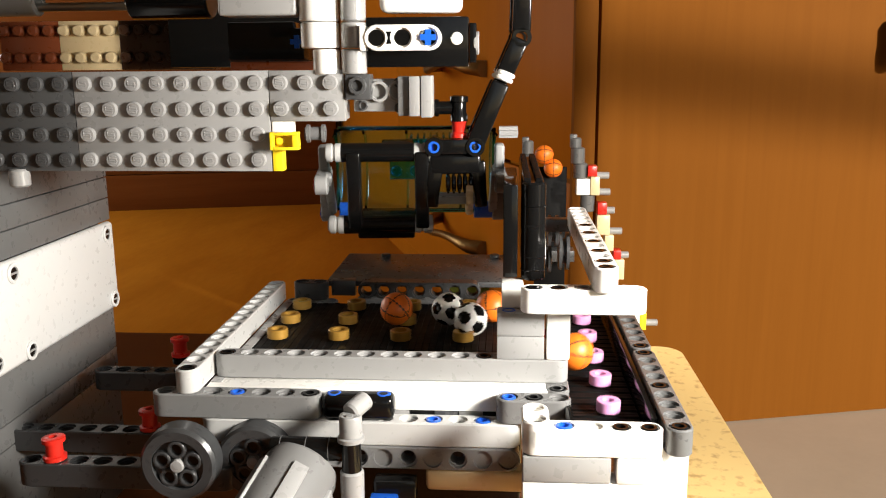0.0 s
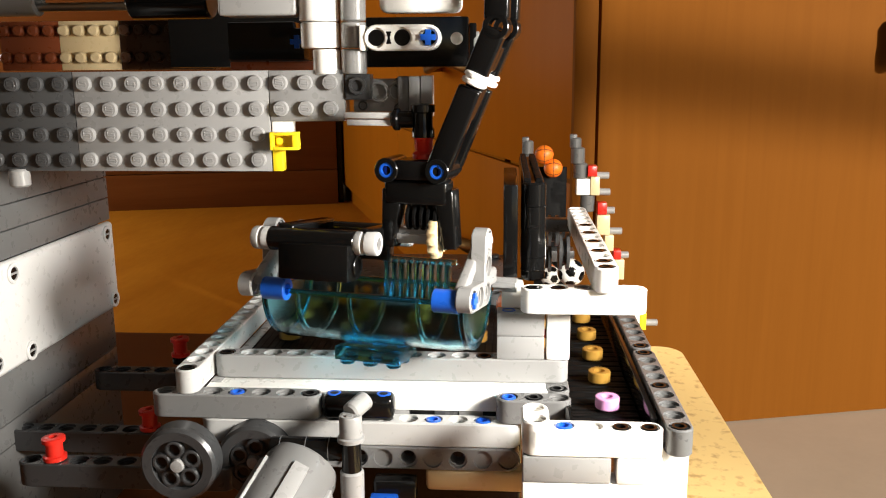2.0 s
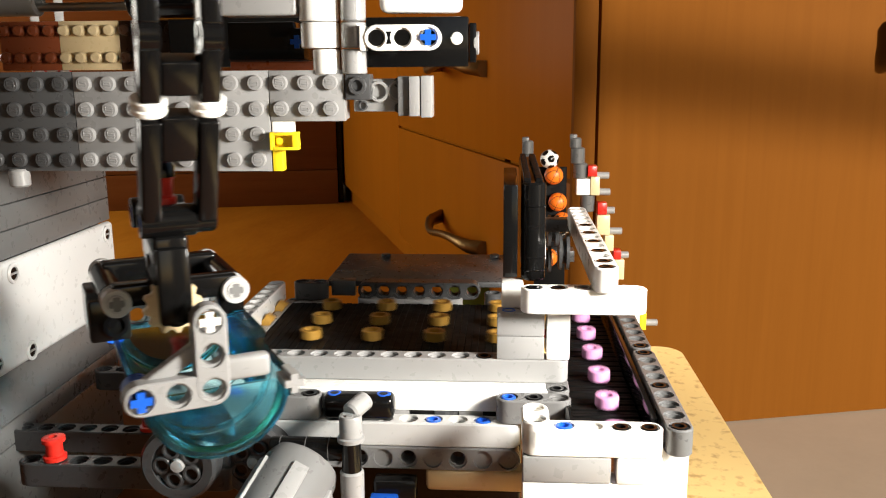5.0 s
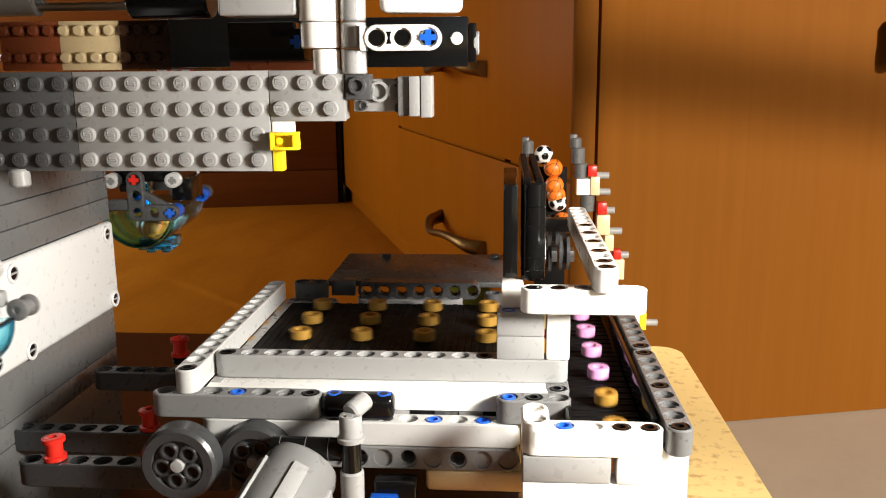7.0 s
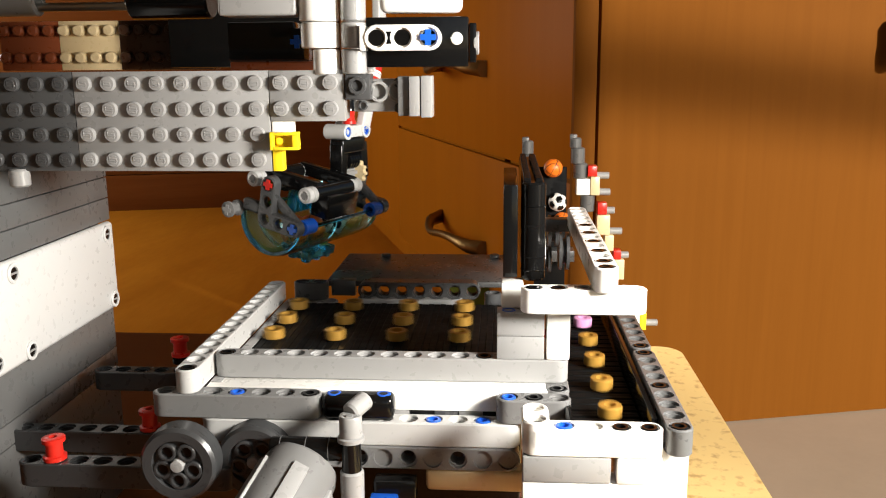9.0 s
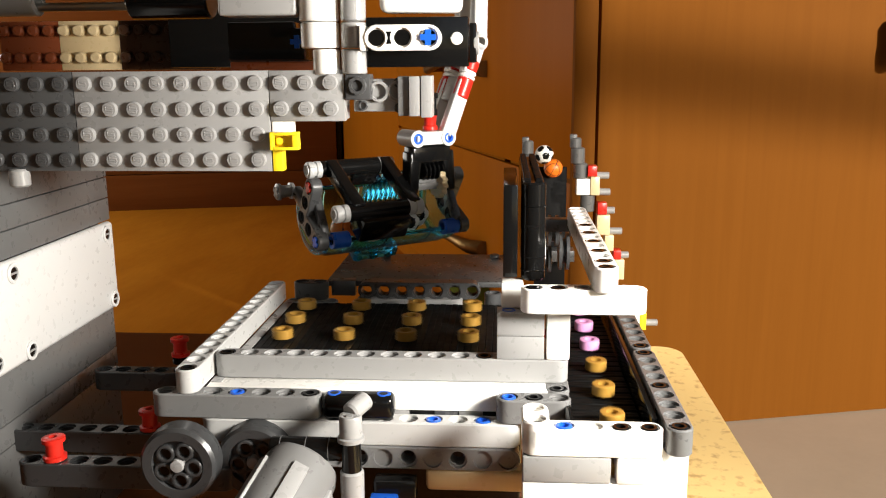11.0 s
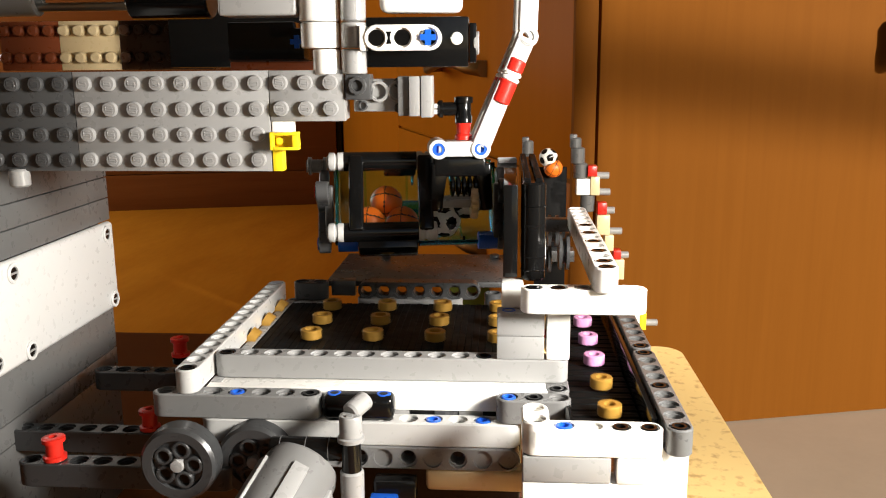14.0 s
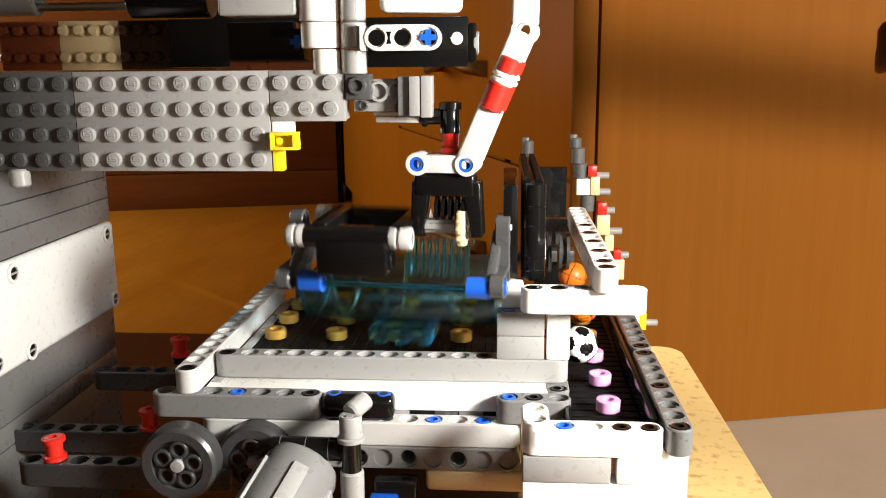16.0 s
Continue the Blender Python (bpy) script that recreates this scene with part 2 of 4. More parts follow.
def bm_knob():
    """A half bush: two close rims, a cross hole in the end."""
    bm = bm_lathe([(0.30, -0.46), (0.43, -0.44), (0.46, -0.38), (0.46, -0.16), (0.39, -0.12), (0.39, -0.02), (0.46, 0.02), (0.46, 0.40), (0.43, 0.46), (0.30, 0.46)], 24, "z")
    for c in (-1, 1):
        join(bm, bm_tube(0.30, 0.24, 0.46 * c, 0.49 * c, "z", 18))
    return bm


def bush(parent, x, y, z, mat, rot=(0, 0, 0), name="bush", label=""):
    return place(name, shared(("bush", mat.name), bm_bush, mat), mat, parent, pose(x, y, z, *rot), label)


def bm_axle(h0, h1, axis="z"):
    bm = bmesh.new()
    w, t = 0.29, 0.11
    pts = [(w, -t), (w, t), (t, t), (t, w), (-t, w), (-t, t), (-w, t), (-w, -t), (-t, -t), (-t, -w), (t, -w), (t, -t)]
    ends = []
    for h in (h0, h1):
        ends.append([bm.verts.new({"z": (a, b, h), "x": (h, a, b), "y": (a, h, b)}[axis]) for a, b in pts])
    for k in range(12):
        bm.faces.new((ends[0][k], ends[0][(k + 1) % 12], ends[1][(k + 1) % 12], ends[1][k]))
    bm.faces.new(ends[0])
    bm.faces.new(ends[1])
    return bm


# ---- the room ----
def slab(name, x0, x1, y0, y1, z0, z1, mat, label="", category="", kind="structure", bev=0.0):
    ob = link(name, bm_box(x0, x1, y0, y1, z0, z1, bev), mat)
    return tagged(ob, label, category, "", kind)


FZ = -105
slab("floor", -520, 282, -345, 900, FZ - 5, FZ, CARPET, "beige low-pile carpet floor", "floor")
slab("ceiling", -520, 282, -345, 900, 300, 305, WALLPAINT, "cream painted ceiling", "ceiling")
slab("wall_north", -520, 282, 900, 910, FZ, 300, WALLPAINT, "cream painted wall", "wall")


def opening_wall(name, along, fixed, a0, a1, o0, o1, z0, z1, thick=12):
    """A wall with one opening from o0 to o1 and z0 to z1."""
    bm = bmesh.new()
    for p0, p1, q0, q1 in ((a0, o0, FZ, 300), (o1, a1, FZ, 300), (o0, o1, FZ, z0), (o0, o1, z1, 300)):
        if along == "x":
            join(bm, bm_box(p0, p1, fixed - thick, fixed, q0, q1, 0))
        else:
            join(bm, bm_box(fixed, fixed + thick, p0, p1, q0, q1, 0))
    return tagged(link(name, bm, WALLPAINT), "unseen cream painted wall with an opening added to shape the light", "wall", "", "structure")


# unseen walls; openings and pier are placed to steer where the sun falls
opening_wall("wall_south", "x", -345, -520, 282, 40, 260, -20, 272)
opening_wall("wall_east", "y", 270, -345, -120, -225, -130, FZ + 3, 272)
opening_wall("wall_east", "y", 270, -120, 900, -19, 345, FZ + 3, 272)
opening_wall("wall_west", "y", -532, -345, 900, 200, 700, -30, 200)

# unseen beam added outside the east wall, its soft shade crosses the wardrobe door
slab("balcony_beam", 283, 700, -189, -181, 215, 227, WALLPAINT, "unseen beam added to shade the wardrobe door", "beam")
slab("balcony_post", 700, 708, -189, -181, FZ, 224.6, WALLPAINT, "unseen post added to carry the shade beam", "post")

# soft fill added at the west opening to brighten the floor and cabinet
glow = new("window_light", bpy.data.lights.new("window_light", "AREA"))
glow.data.shape, glow.data.size, glow.data.size_y, glow.data.energy, glow.data.color = "RECTANGLE", 480 * U, 220 * U, 70.0, (1.0, 0.95, 0.86)
glow.matrix_world = look(P(-518, 450, 85), P(0, 450, 60))

orange = tagged(link("floor_boards", bm_box(-480, 20, 60, 720, FZ, FZ + 0.6, 0.1), FLOORWOOD), "orange varnished wooden floor area", "floor", "", "structure")

table = thing("table", "speckled tan laminate table under the machine", "table", -20, 0, FZ)
top = bmesh.new()
out = []
for cx, cy, a0 in ((27.6 - 2, 41 - 2, 0), (-75 + 2, 41 - 2, 90), (-75 + 2, -52 + 2, 180), (27.6 - 2, -52 + 2, 270)):
    for k in range(7):
        a = radians(a0 + k * 15)
        out.append((cx + 2 * math.cos(a), cy + 2 * math.sin(a)))
lay = [[top.verts.new((x, y, z)) for x, y in out] for z in (-16.5, -13)]
for k in range(len(out)):
    top.faces.new((lay[0][k], lay[0][(k + 1) % len(out)], lay[1][(k + 1) % len(out)], lay[1][k]))
top.faces.new(lay[0])
top.faces.new(lay[1])
part("tabletop", top, TABLETOP, table)
for x, y in ((22, 35), (-70, 35), (22, -46), (-70, -46)):
    part("leg", bm_box(x - 3, x + 3, y - 3, y + 3, FZ, -16.5, 0.3), DARKWOOD, table)

tagged(link("base_board", bm_box(-74, 19.0, -51, 40.4, -13, -12.2, 0.1), DARKWOOD), "dark brown wooden board under the machine", "board")

# unseen desk lamp that lights the machine; base, stem and shade are made up
desk = thing("desk_lamp", "unseen small black desk lamp shining on the machine", "lamp", 25, -30, -13)
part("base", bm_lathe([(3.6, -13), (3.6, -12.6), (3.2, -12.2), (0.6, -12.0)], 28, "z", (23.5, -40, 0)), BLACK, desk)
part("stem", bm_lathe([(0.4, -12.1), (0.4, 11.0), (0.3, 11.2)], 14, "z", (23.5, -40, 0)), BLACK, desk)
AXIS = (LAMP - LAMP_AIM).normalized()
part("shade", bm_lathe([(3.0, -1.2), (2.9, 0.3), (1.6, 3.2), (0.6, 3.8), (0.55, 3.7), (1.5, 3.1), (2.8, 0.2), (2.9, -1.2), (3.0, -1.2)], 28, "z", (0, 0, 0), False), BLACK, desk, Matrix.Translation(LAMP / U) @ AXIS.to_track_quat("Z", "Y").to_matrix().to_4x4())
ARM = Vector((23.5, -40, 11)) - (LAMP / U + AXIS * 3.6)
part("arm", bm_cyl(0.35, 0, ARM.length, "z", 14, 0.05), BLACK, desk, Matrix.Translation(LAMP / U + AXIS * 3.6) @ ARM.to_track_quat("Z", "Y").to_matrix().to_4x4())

# wardrobe with a plain beech door, a pale side board and a dark lever
A0 = Vector((32.2, 226, FZ))
ward = thing("wardrobe", "tall beech veneer wardrobe door with dark handle", "wardrobe", A0.x, A0.y, A0.z)
WY = 14.0


def on_ward(bm, name, mat, label=""):
    ob = part(name, bm, mat, ward, pose(A0.x, A0.y, A0.z, 0, 0, WY), label)
    return ob


on_ward(bm_box(8, 200, 0, 4, 0.5, 144, 0.3), "door", DOORWOOD)
on_ward(bm_box(0, 7, -0.5, 60, 0, 145.5, 0.3), "side_board", DOORWOOD, "pale beech side board")
on_ward(bm_box(5, 200, 4.5, 59, 0, 144, 0.3), "carcass", CABWOOD)
hb = bm_lathe([(1.2, -7), (2.2, -6), (2.6, -2), (2.3, 2), (2.6, 6), (1.4, 8)], 20, "z")
on_ward(hb, "handle", BLACK, "black rounded handle").matrix_basis @= Matrix.Translation(P(103.4, -4, 123))

# drawer cabinet, its front running away from the wardrobe's corner
C0, C1 = Vector((32.85, 227.3, FZ)), Vector((-141, 752, FZ))
CA = math.degrees(math.atan2(C1.y - C0.y, C1.x - C0.x))
CL = (C1 - C0).length
cab = thing("drawer_cabinet", "beech drawer cabinet with curved bronze handles", "cabinet", C0.x, C0.y, C0.z)


def on_cab(bm, name, mat, label=""):
    return part(name, bm, mat, cab, pose(C0.x, C0.y, C0.z, 0, 0, CA), label)


SEAM_AT = 264.0
on_cab(bm_box(70, CL, -120, -1.2, 16, 300, 0.5), "carcass", CABWOOD)
on_cab(bm_box(64, CL - 4, -118, -5, 0, 16, 0.2), "plinth", CABWOOD)
on_cab(bm_box(3, 64, -3.4, -1.6, 0, 300, 0.2), "filler", CABWOOD)
for z0, z1 in ((16, 81.8), (83.2, 171), (172, 300)):
    on_cab(bm_box(0.3, SEAM_AT, -1.0, 1.0, z0, z1, 0.35), "drawer_front", CABWOOD)
on_cab(bm_box(SEAM_AT + 0.5, CL, -1.0, 0.7, 16, 300, 0.35), "side_panel", CABWOOD)


def bm_handle():
    bm = bmesh.new()
    rows = []
    for k in range(17):
        t = k / 16
        p = Vector((-36 + 72 * t, 1.5 + 12 * math.sin(math.pi * t) ** 0.4, -1 + 2 * t + 2.0 * math.sin(math.pi * t * 2)))
        r = 1.6 + 1.8 * abs(2 * t - 1) ** 3
        rows.append([bm.verts.new(p + Vector((0, r * math.cos(q), r * math.sin(q)))) for q in [j * math.pi / 5 for j in range(10)]])
    for r0, r1 in zip(rows, rows[1:]):
        for j in range(10):
            bm.faces.new((r0[j], r0[(j + 1) % 10], r1[(j + 1) % 10], r1[j]))
    bm.faces.new(rows[0])
    bm.faces.new(rows[-1])
    return bm


for z in (45, 117):
    on_cab(bm_handle(), "handle", BRONZE, "curved bronze handle").matrix_basis @= Matrix.Translation(P(122, 0, z))

bowl = bm_lathe([(9, FZ), (10, FZ + 3), (14, FZ + 28), (17, FZ + 36), (16, FZ + 36.5), (13, FZ + 28), (8, FZ + 5)], 28, "z", (2, 318, 0))
tagged(link("bowl", bowl, GREEN), "green glazed bowl on the floor", "bowl")

# dark cabinet along the far wall, square to the drawer cabinet
bench = thing("far_cabinet", "dark brown wooden cabinet along the far wall", "cabinet", -179, 690, FZ)
# the black strip stands for the shaded gap at the cabinet's end
for name, bm, mm in (("plinth", bm_box(-330, 48, 0, 60, 0, 30, 0.5), DARKWOOD), ("carcass", bm_box(-330, 48, 3, 60, 30.5, 300, 0.5), DARKWOOD), ("end_strip", bm_box(48.5, 53, 6, 60, 0, 300, 0.3), BLACK)):
    part(name, bm, mm, bench, pose(-179, 690, FZ, 0, 0, 14.0))

# ---- tray ----
tray = thing("ball_tray", "light grey and white beam frame of the ball tray", "machine frame", 6, 4, -13)
beam(tray, 15, 0, 0, -0.5, "xz", LGREY, blind=())
beam(tray, 15, -1, -2, -0.5, "yz", OFFWHITE, "pale grey side beam")
for x in (0, 11):
    pin(tray, x, 0, 0.01, BLACK)
pin(tray, -1, -2, 0.01, BLACK)
part("ledge", bm_box(-0.5, 13.6, -1.45, 0.45, -1.9, -1.02, 0.05), WHITE, tray, None, "white smooth ledge")
beam(tray, 7, -2, -2, -1.5, "xz", MGREY)
pin(tray, 1, -2, -0.99, BLUE)
pin(tray, 4, -2, -0.99, BLACK)
part("connector", bm_box(4.55, 7.45, -2.48, -1.52, -2.0, -0.97, 0.28, 3), BLACK, tray, None, "black pin connector")
for x in (5, 7):
    pin(tray, x, -2, -0.96, BLUE)
beam(tray, 3, 12, -2, -1.5, "xz", MGREY)
pin(tray, 12, -2, -0.99, BLUE)
pin(tray, 13, -2, -0.99, BLACK)
beam(tray, 2, 14, -1, -1.5, "yz", MGREY)
pin(tray, 14, -1, -0.99, BLACK)
beam(tray, 13, 0, -2, -2.52, "xz", OFFWHITE)
for x in (9, 11):
    pin(tray, x, -2, -2.01, BLUE)
beam(tray, 9, 4, -2, -3.52, "xy", MGREY, blind=(0, 1, 3, 5, 7, 8))
part("support", bm_box(8.7, 14, -2.45, -1.5, -4.95, -4.02, 0.2, 3), TAN, tray, None, "sand coloured support")
for k in range(6):
    part("tile", bm_box(7.0 + k * 1.0, 7.96 + k * 1.0, -1.4, -0.6, -2.5, -1.92, 0.03), (LGREY, BLACK, DGREY)[k % 3], tray)
# solid black block put in for the dark mechanism beneath
part("under_frame", bm_box(1.6, 12.6, 1.0, 11.0, -12.2, -2.75, 0.15), BLACK, tray, None, "plain black block for the dark mechanism under the tray")
# far side of the tray
beam(tray, 3, 0.0, 12, -1.5, "xz", LGREY)
beam(tray, 2, 0.4, 12.4, -0.5, "xz", DGREY)
beam(tray, 6, 4.0, 12.5, -1.4, "xz", LGREY)
beam(tray, 1, 11.2, 12.2, -1.0, "xz", DGREY)
part("cross_bar", bm_box(12.0, 13.0, -1, 12.5, -2.2, -1.2, 0.05), DGREY, tray)
part("wall_strip", bm_box(-0.5, 0.0, -1, 12, -2.0, -1.0, 0.04), LGREY, tray)

belt = thing("tray_belt", "black rubber tread belt across the tray", "conveyor belt", 6, 6, -3)
for k in range(40):
    x = -0.6 + 0.33 * k
    part("tread", bm_box(x, x + 0.33, 0.7, 11.6, -1.6, -1.05 + (0.02 if k % 2 else 0), 0.03, 1), RUBBER, belt)

hop = thing("ball_hopper", "dark grey sloped hopper plate behind the tray", "hopper", 6, 15, -13)
part("plate", bm_box(1.6, 11.9, 13.2, 20.6, -0.5, -0.15, 0.08), DGREY, hop)
beam(hop, 7, 4.0, 13.0, -0.55, "xy", DGREY)
for x in (4.2, 11.2):
    part("stud", bm_cyl(0.3, 0, 0.22, "z", 16), DGREY, hop, at(x, 19.6, -0.15))
part("skirt", bm_box(1.9, 3.3, 13.0, 13.6, -1.0, -0.1, 0.05), DGREY, hop)

# ---- corner pillar and black guard ----
pil = thing("corner_pillar", "grey and white brick pillar at the tray corner", "pillar", 13, 0, 0)
for z in (0.02, 1.02):
    part("brick", bm_box(11.52, 13.46, -0.48, 0.48, z, z + 0.98, 0.05), LGREY, pil)
pin(pil, 12, 0, 2.02, BLUE)
part("tall_brick", bm_box(13.55, 14.5, -0.48, 0.48, 0.02, 2.2, 0.06), WHITE, pil)
part("red_pin", bm_cyl(0.2, -0.2, 0.2, "x", 12, 0.02), RED, pil, at(13.5, 0, 1.0))
part("block", bm_box(11.7, 12.6, 0.2, 1.2, 2.03, 3.1, 0.06), WHITE, pil)
beam(pil, 5, 12.95, -1.0, 2.75, "xz", WHITE, blind=(3,))
for x in (0, 1):
    pin(pil, 12.95 + x, -1, 3.26, BLACK)
pin(pil, 14.95, -1, 3.26, LGREY)
grd = thing("black_guard", "glossy black ribbed guard wall beside the tray", "guard", 12.5, 1, 2)
part("panel", bm_box(11.75, 12.35, 0.7, 7.0, 3.2, 7.1, 0.06), BLACK, grd)
part("post", bm_cyl(0.5, 3.1, 7.2, "z", 24, 0.08, (13.0, 1.0, 0)), BLACK, grd)
part("post_wall", bm_box(12.55, 13.45, 1.0, 11.6, 3.1, 7.15, 0.06), BLACK, grd)
part("collar", bm_tube(0.53, 0.4, 5.3, 5.45, "z", 24, (13.0, 1.0, 0)), BLACK, grd)
for k in range(31):
    y = 1.1 + k * 0.33
    rib = bm_box(12.60, 12.88, y, y + 0.16, 7.15, 7.36, 0.04, 1)
    join(rib, bm_box(13.06, 13.36, y, y + 0.16, 7.15, 7.36, 0.04, 1))
    part("rib", rib, BLACK, grd)
for z in (3.5, 4.05, 6.2):
    part("collar", bm_tube(0.535, 0.4, z, z + 0.06, "z", 24, (13.0, 1.0, 0)), BLACK, grd)

# ---- side conveyor ----
sc = thing("side_conveyor", "dark grey and white side conveyor with black belt", "conveyor", 16, 3, -13)
beam(sc, 9, 18, -5.46, -1.1, "yz", STONE)
beam(sc, 11, 18, 3.54, -1.1, "yz", STONE)
for y in (-5.46, -1.46, 2.54, 3.54):
    pin(sc, 18, y, -0.59, BLACK)
part("side_wall", bm_box(17.2, 17.45, -4.5, 14, -2.3, -0.75, 0.04), BLACK, sc)
part("inner_wall", bm_box(14.2, 14.45, -4.5, 14, -2.3, -1.2, 0.04), BLACK, sc)
box = thing("end_box", "white brick box at the conveyor end", "machine frame", 15, -6, -13)
beam(box, 5, 12.95, -5.5, -1.15, "xz", WHITE, blind=(2,))
beam(box, 2, 12.95, -5.5, -0.9, "yz", WHITE)
for x, mm in ((0, BLACK), (1, BLUE), (3, BLACK), (4, BLACK)):
    pin(box, 12.95 + x, -5.5, -0.64, mm)
part("grey_brick", bm_box(12.5, 15.6, -5.98, -5.02, -2.65, -1.67, 0.06), LGREY, box)
part("white_brick", bm_box(15.8, 17.4, -5.98, -5.02, -2.65, -1.67, 0.06), WHITE, box)
part("base", bm_box(12.5, 17.4, -5.98, -4.9, -6.0, -2.67, 0.06), WHITE, box)
part("side_brick", bm_box(17.5, 18.5, -5.0, -4.0, -6, -1.62, 0.06), WHITE, box)

sbelt = thing("side_belt", "black tread belt of the side conveyor", "conveyor belt", 16, 3, -3)
for k in range(56):
    y = -4.6 + 0.33 * k
    part("tread", bm_box(14.5, 17.15, y, y + 0.31, -2.3, -1.68 + (0.03 if k % 2 else 0), 0.05, 1), RUBBER, sbelt)

# ---- rear lift ----
lift = thing("ball_lift", "white and grey rising ball lift behind the tray", "ball lift", 15, 20, -13)
beam(lift, 15, 15.75, -1.4, 3.72, "yz", WHITE)
for k in (0, 1, 3, 5, 7, 9):
    pin(lift, 15.75, -1.4 + k, 4.23, BLACK)
for tiers in (((13.85, 0.50, 4.3, 5.5), (13.95, 0.56, -1.0, 4.3)), ((18.0, 0.50, 4.87, 5.75), (18.23, 0.60, 3.5, 4.9), (18.48, 0.62, 2.2, 3.55), (19.15, 0.62, -0.75, 0.8))):
    for x, r, z0, z1 in tiers:
        part("post", bm_lathe([(r * 0.9, z0), (r, z0 + 0.06), (r, z1 - 0.12), (r * 0.75, z1)], 18, "z", (x, 41.6, 0)), STONE, lift)
    x, r, z0, z1 = tiers[0]
    part("post_tip", bm_box(x - 0.5, x + 0.1, 41.3, 41.9, z1 - 0.25, z1 + 0.3, 0.08), STONE, lift)
part("chute", bm_box(14.6, 17.4, 43.0, 43.4, -8, 3.0, 0.05), RUBBER, lift)
for x, y, z, r in ((14.6, 14.5, 2.6, 0.9), (15.3, 15.5, 1.2, 1.1), (14.3, 16, 0.6, 0.8), (15.9, 15, 2.9, 0.7)):
    spr = bm_lathe([(0.2, -0.35), (r, -0.3), (r, -0.12), (r * 0.7, -0.1), (r * 0.7, 0.1), (r, 0.12), (r, 0.3), (0.2, 0.35)], 22, "x")
    part("sprocket", spr, DGREY, lift, at(x, y, z))
part("cross_tie", bm_box(13.6, 15.6, 12.5, 13.4, 2.9, 3.6, 0.06), DGREY, lift)
part("white_clip", bm_box(13.5, 14.1, 12.2, 13.0, 1.4, 2.6, 0.05), WHITE, lift)
part("yellow_clip", bm_box(13.9, 14.15, 13.3, 13.8, 2.5, 3.3, 0.03), YELLOW, lift)
part("shelf", bm_box(13.5, 18.1, 41.2, 43.0, -5.3, -4.3, 0.05), DGREY, lift)
for x0, x1, z0, z1, mm in ((19.06, 19.87, 2.41, 3.35, RED), (19.33, 20.12, 0.76, 2.39, TAN), (18.11, 19.28, 0.78, 2.2, WHITE), (19.99, 20.81, -0.95, 0.11, RED), (19.97, 21.12, -2.77, -1.0, TAN), (20.7, 21.5, -4.2, -2.8, TAN),
                           (21.51, 22.18, -4.97, -4.15, RED), (21.4, 22.5, -6.8, -5.0, TAN), (22.4, 23.2, -9.5, -8.4, RED), (23.3, 24.15, -12.4, -9.5, WHITE), (23.97, 24.63, -11.45, -9.86, YELLOW)):
    part("brick", bm_box(x0, x1, 40.9, 42.1, z0, z1, 0.06), mm, lift)
for x0, x1, z in ((19.8, 20.96, 2.45), (20.1, 21.1, 1.0), (20.8, 21.55, -0.64), (21.1, 22.25, -2.5), (22.1, 22.9, -4.66), (24.5, 25.7, -10.9)):
    part("axle_end", bm_cyl(0.31, x0, x1, "x", 14, 0.05, (0, 41.5, z)), LGREY, lift)

# ---- front drive ----
drv = thing("drive_unit", "grey motor with wheels driving the tray belt", "motor", 3, -4, -13)


def wheel(x, y, z):
    w = part("wheel", bm_lathe([(0.2, -0.34), (0.98, -0.30), (1.02, -0.5), (1.38, -0.52), (1.5, -0.38), (1.52, 0.35), (1.3, 0.5), (0.2, 0.5)], 44, "y"), CHAR, drv, at(x, y, z))
    me = shared("wheel_cup", lambda: bm_tube(0.36, 0.25, -0.5, -0.3, "y", 18), CHAR)
    # solid black disc gives each cup the dark of a hole
    hole = shared("wheel_dark", lambda: bm_cyl(0.25, -0.37, -0.3, "y", 16, 0.01), BLACK)
    for k in range(5):
        a = radians(72 * k + 18)
        place("spoke_cup", me, CHAR, w, at(0.64 * math.cos(a), 0, 0.64 * math.sin(a)))
        place("spoke_hole", hole, BLACK, w, at(0.64 * math.cos(a), 0, 0.64 * math.sin(a)))
    part("hub", bm_lathe([(0.12, -0.62), (0.24, -0.6), (0.27, -0.5), (0.3, -0.3)], 16, "y"), LGREY, w)
    return w


WHEELS = [(wheel(-0.7, -4.0, -3.1), 500.0), (wheel(1.9, -2.75, -3.5), -500.0)]
def aim(d):
    return Vector(d).to_track_quat("Z", "Y").to_matrix().to_4x4()


can = part("motor_can", bm_lathe([(1.1, -0.1), (1.38, 0.05), (1.5, 0.4), (1.5, 5.5), (1.3, 5.7)], 32, "z"), MGREY, drv, Matrix.Translation((4.1, -3.6, -3.3)) @ aim((-0.32, -0.80, -0.5)))
for k in range(5):
    a = radians(40 + k * 72)
    blk = bm_box(-0.32, 0.32, 1.42, 1.60, 0.8, 4.6, 0.05)
    bmesh.ops.rotate(blk, verts=blk.verts[:], cent=(0, 0, 0), matrix=Matrix.Rotation(a, 3, "Z"))
    part("rib", blk, LGREY, can)
part("pipe", bm_lathe([(0.3, -0.6), (0.38, -0.5), (0.38, 0.35), (0.3, 0.4)], 18, "z"), LGREY, drv, Matrix.Translation((6.25, -3.4, -0.9)) @ aim((0.4, 0.7, 0.2)))
part("coupling", bm_lathe([(0.42, -2.8), (0.46, -2.7), (0.46, 0.1), (0.4, 0.15)], 20, "x"), BLACK, drv, at(5.6, -3.7, -2.62))
for x in (3.2, 4.2, 5.1):
    part("ring", bm_tube(0.48, 0.4, -0.03, 0.03, "x", 20, (x, -3.7, -2.62)), DGREY, drv)
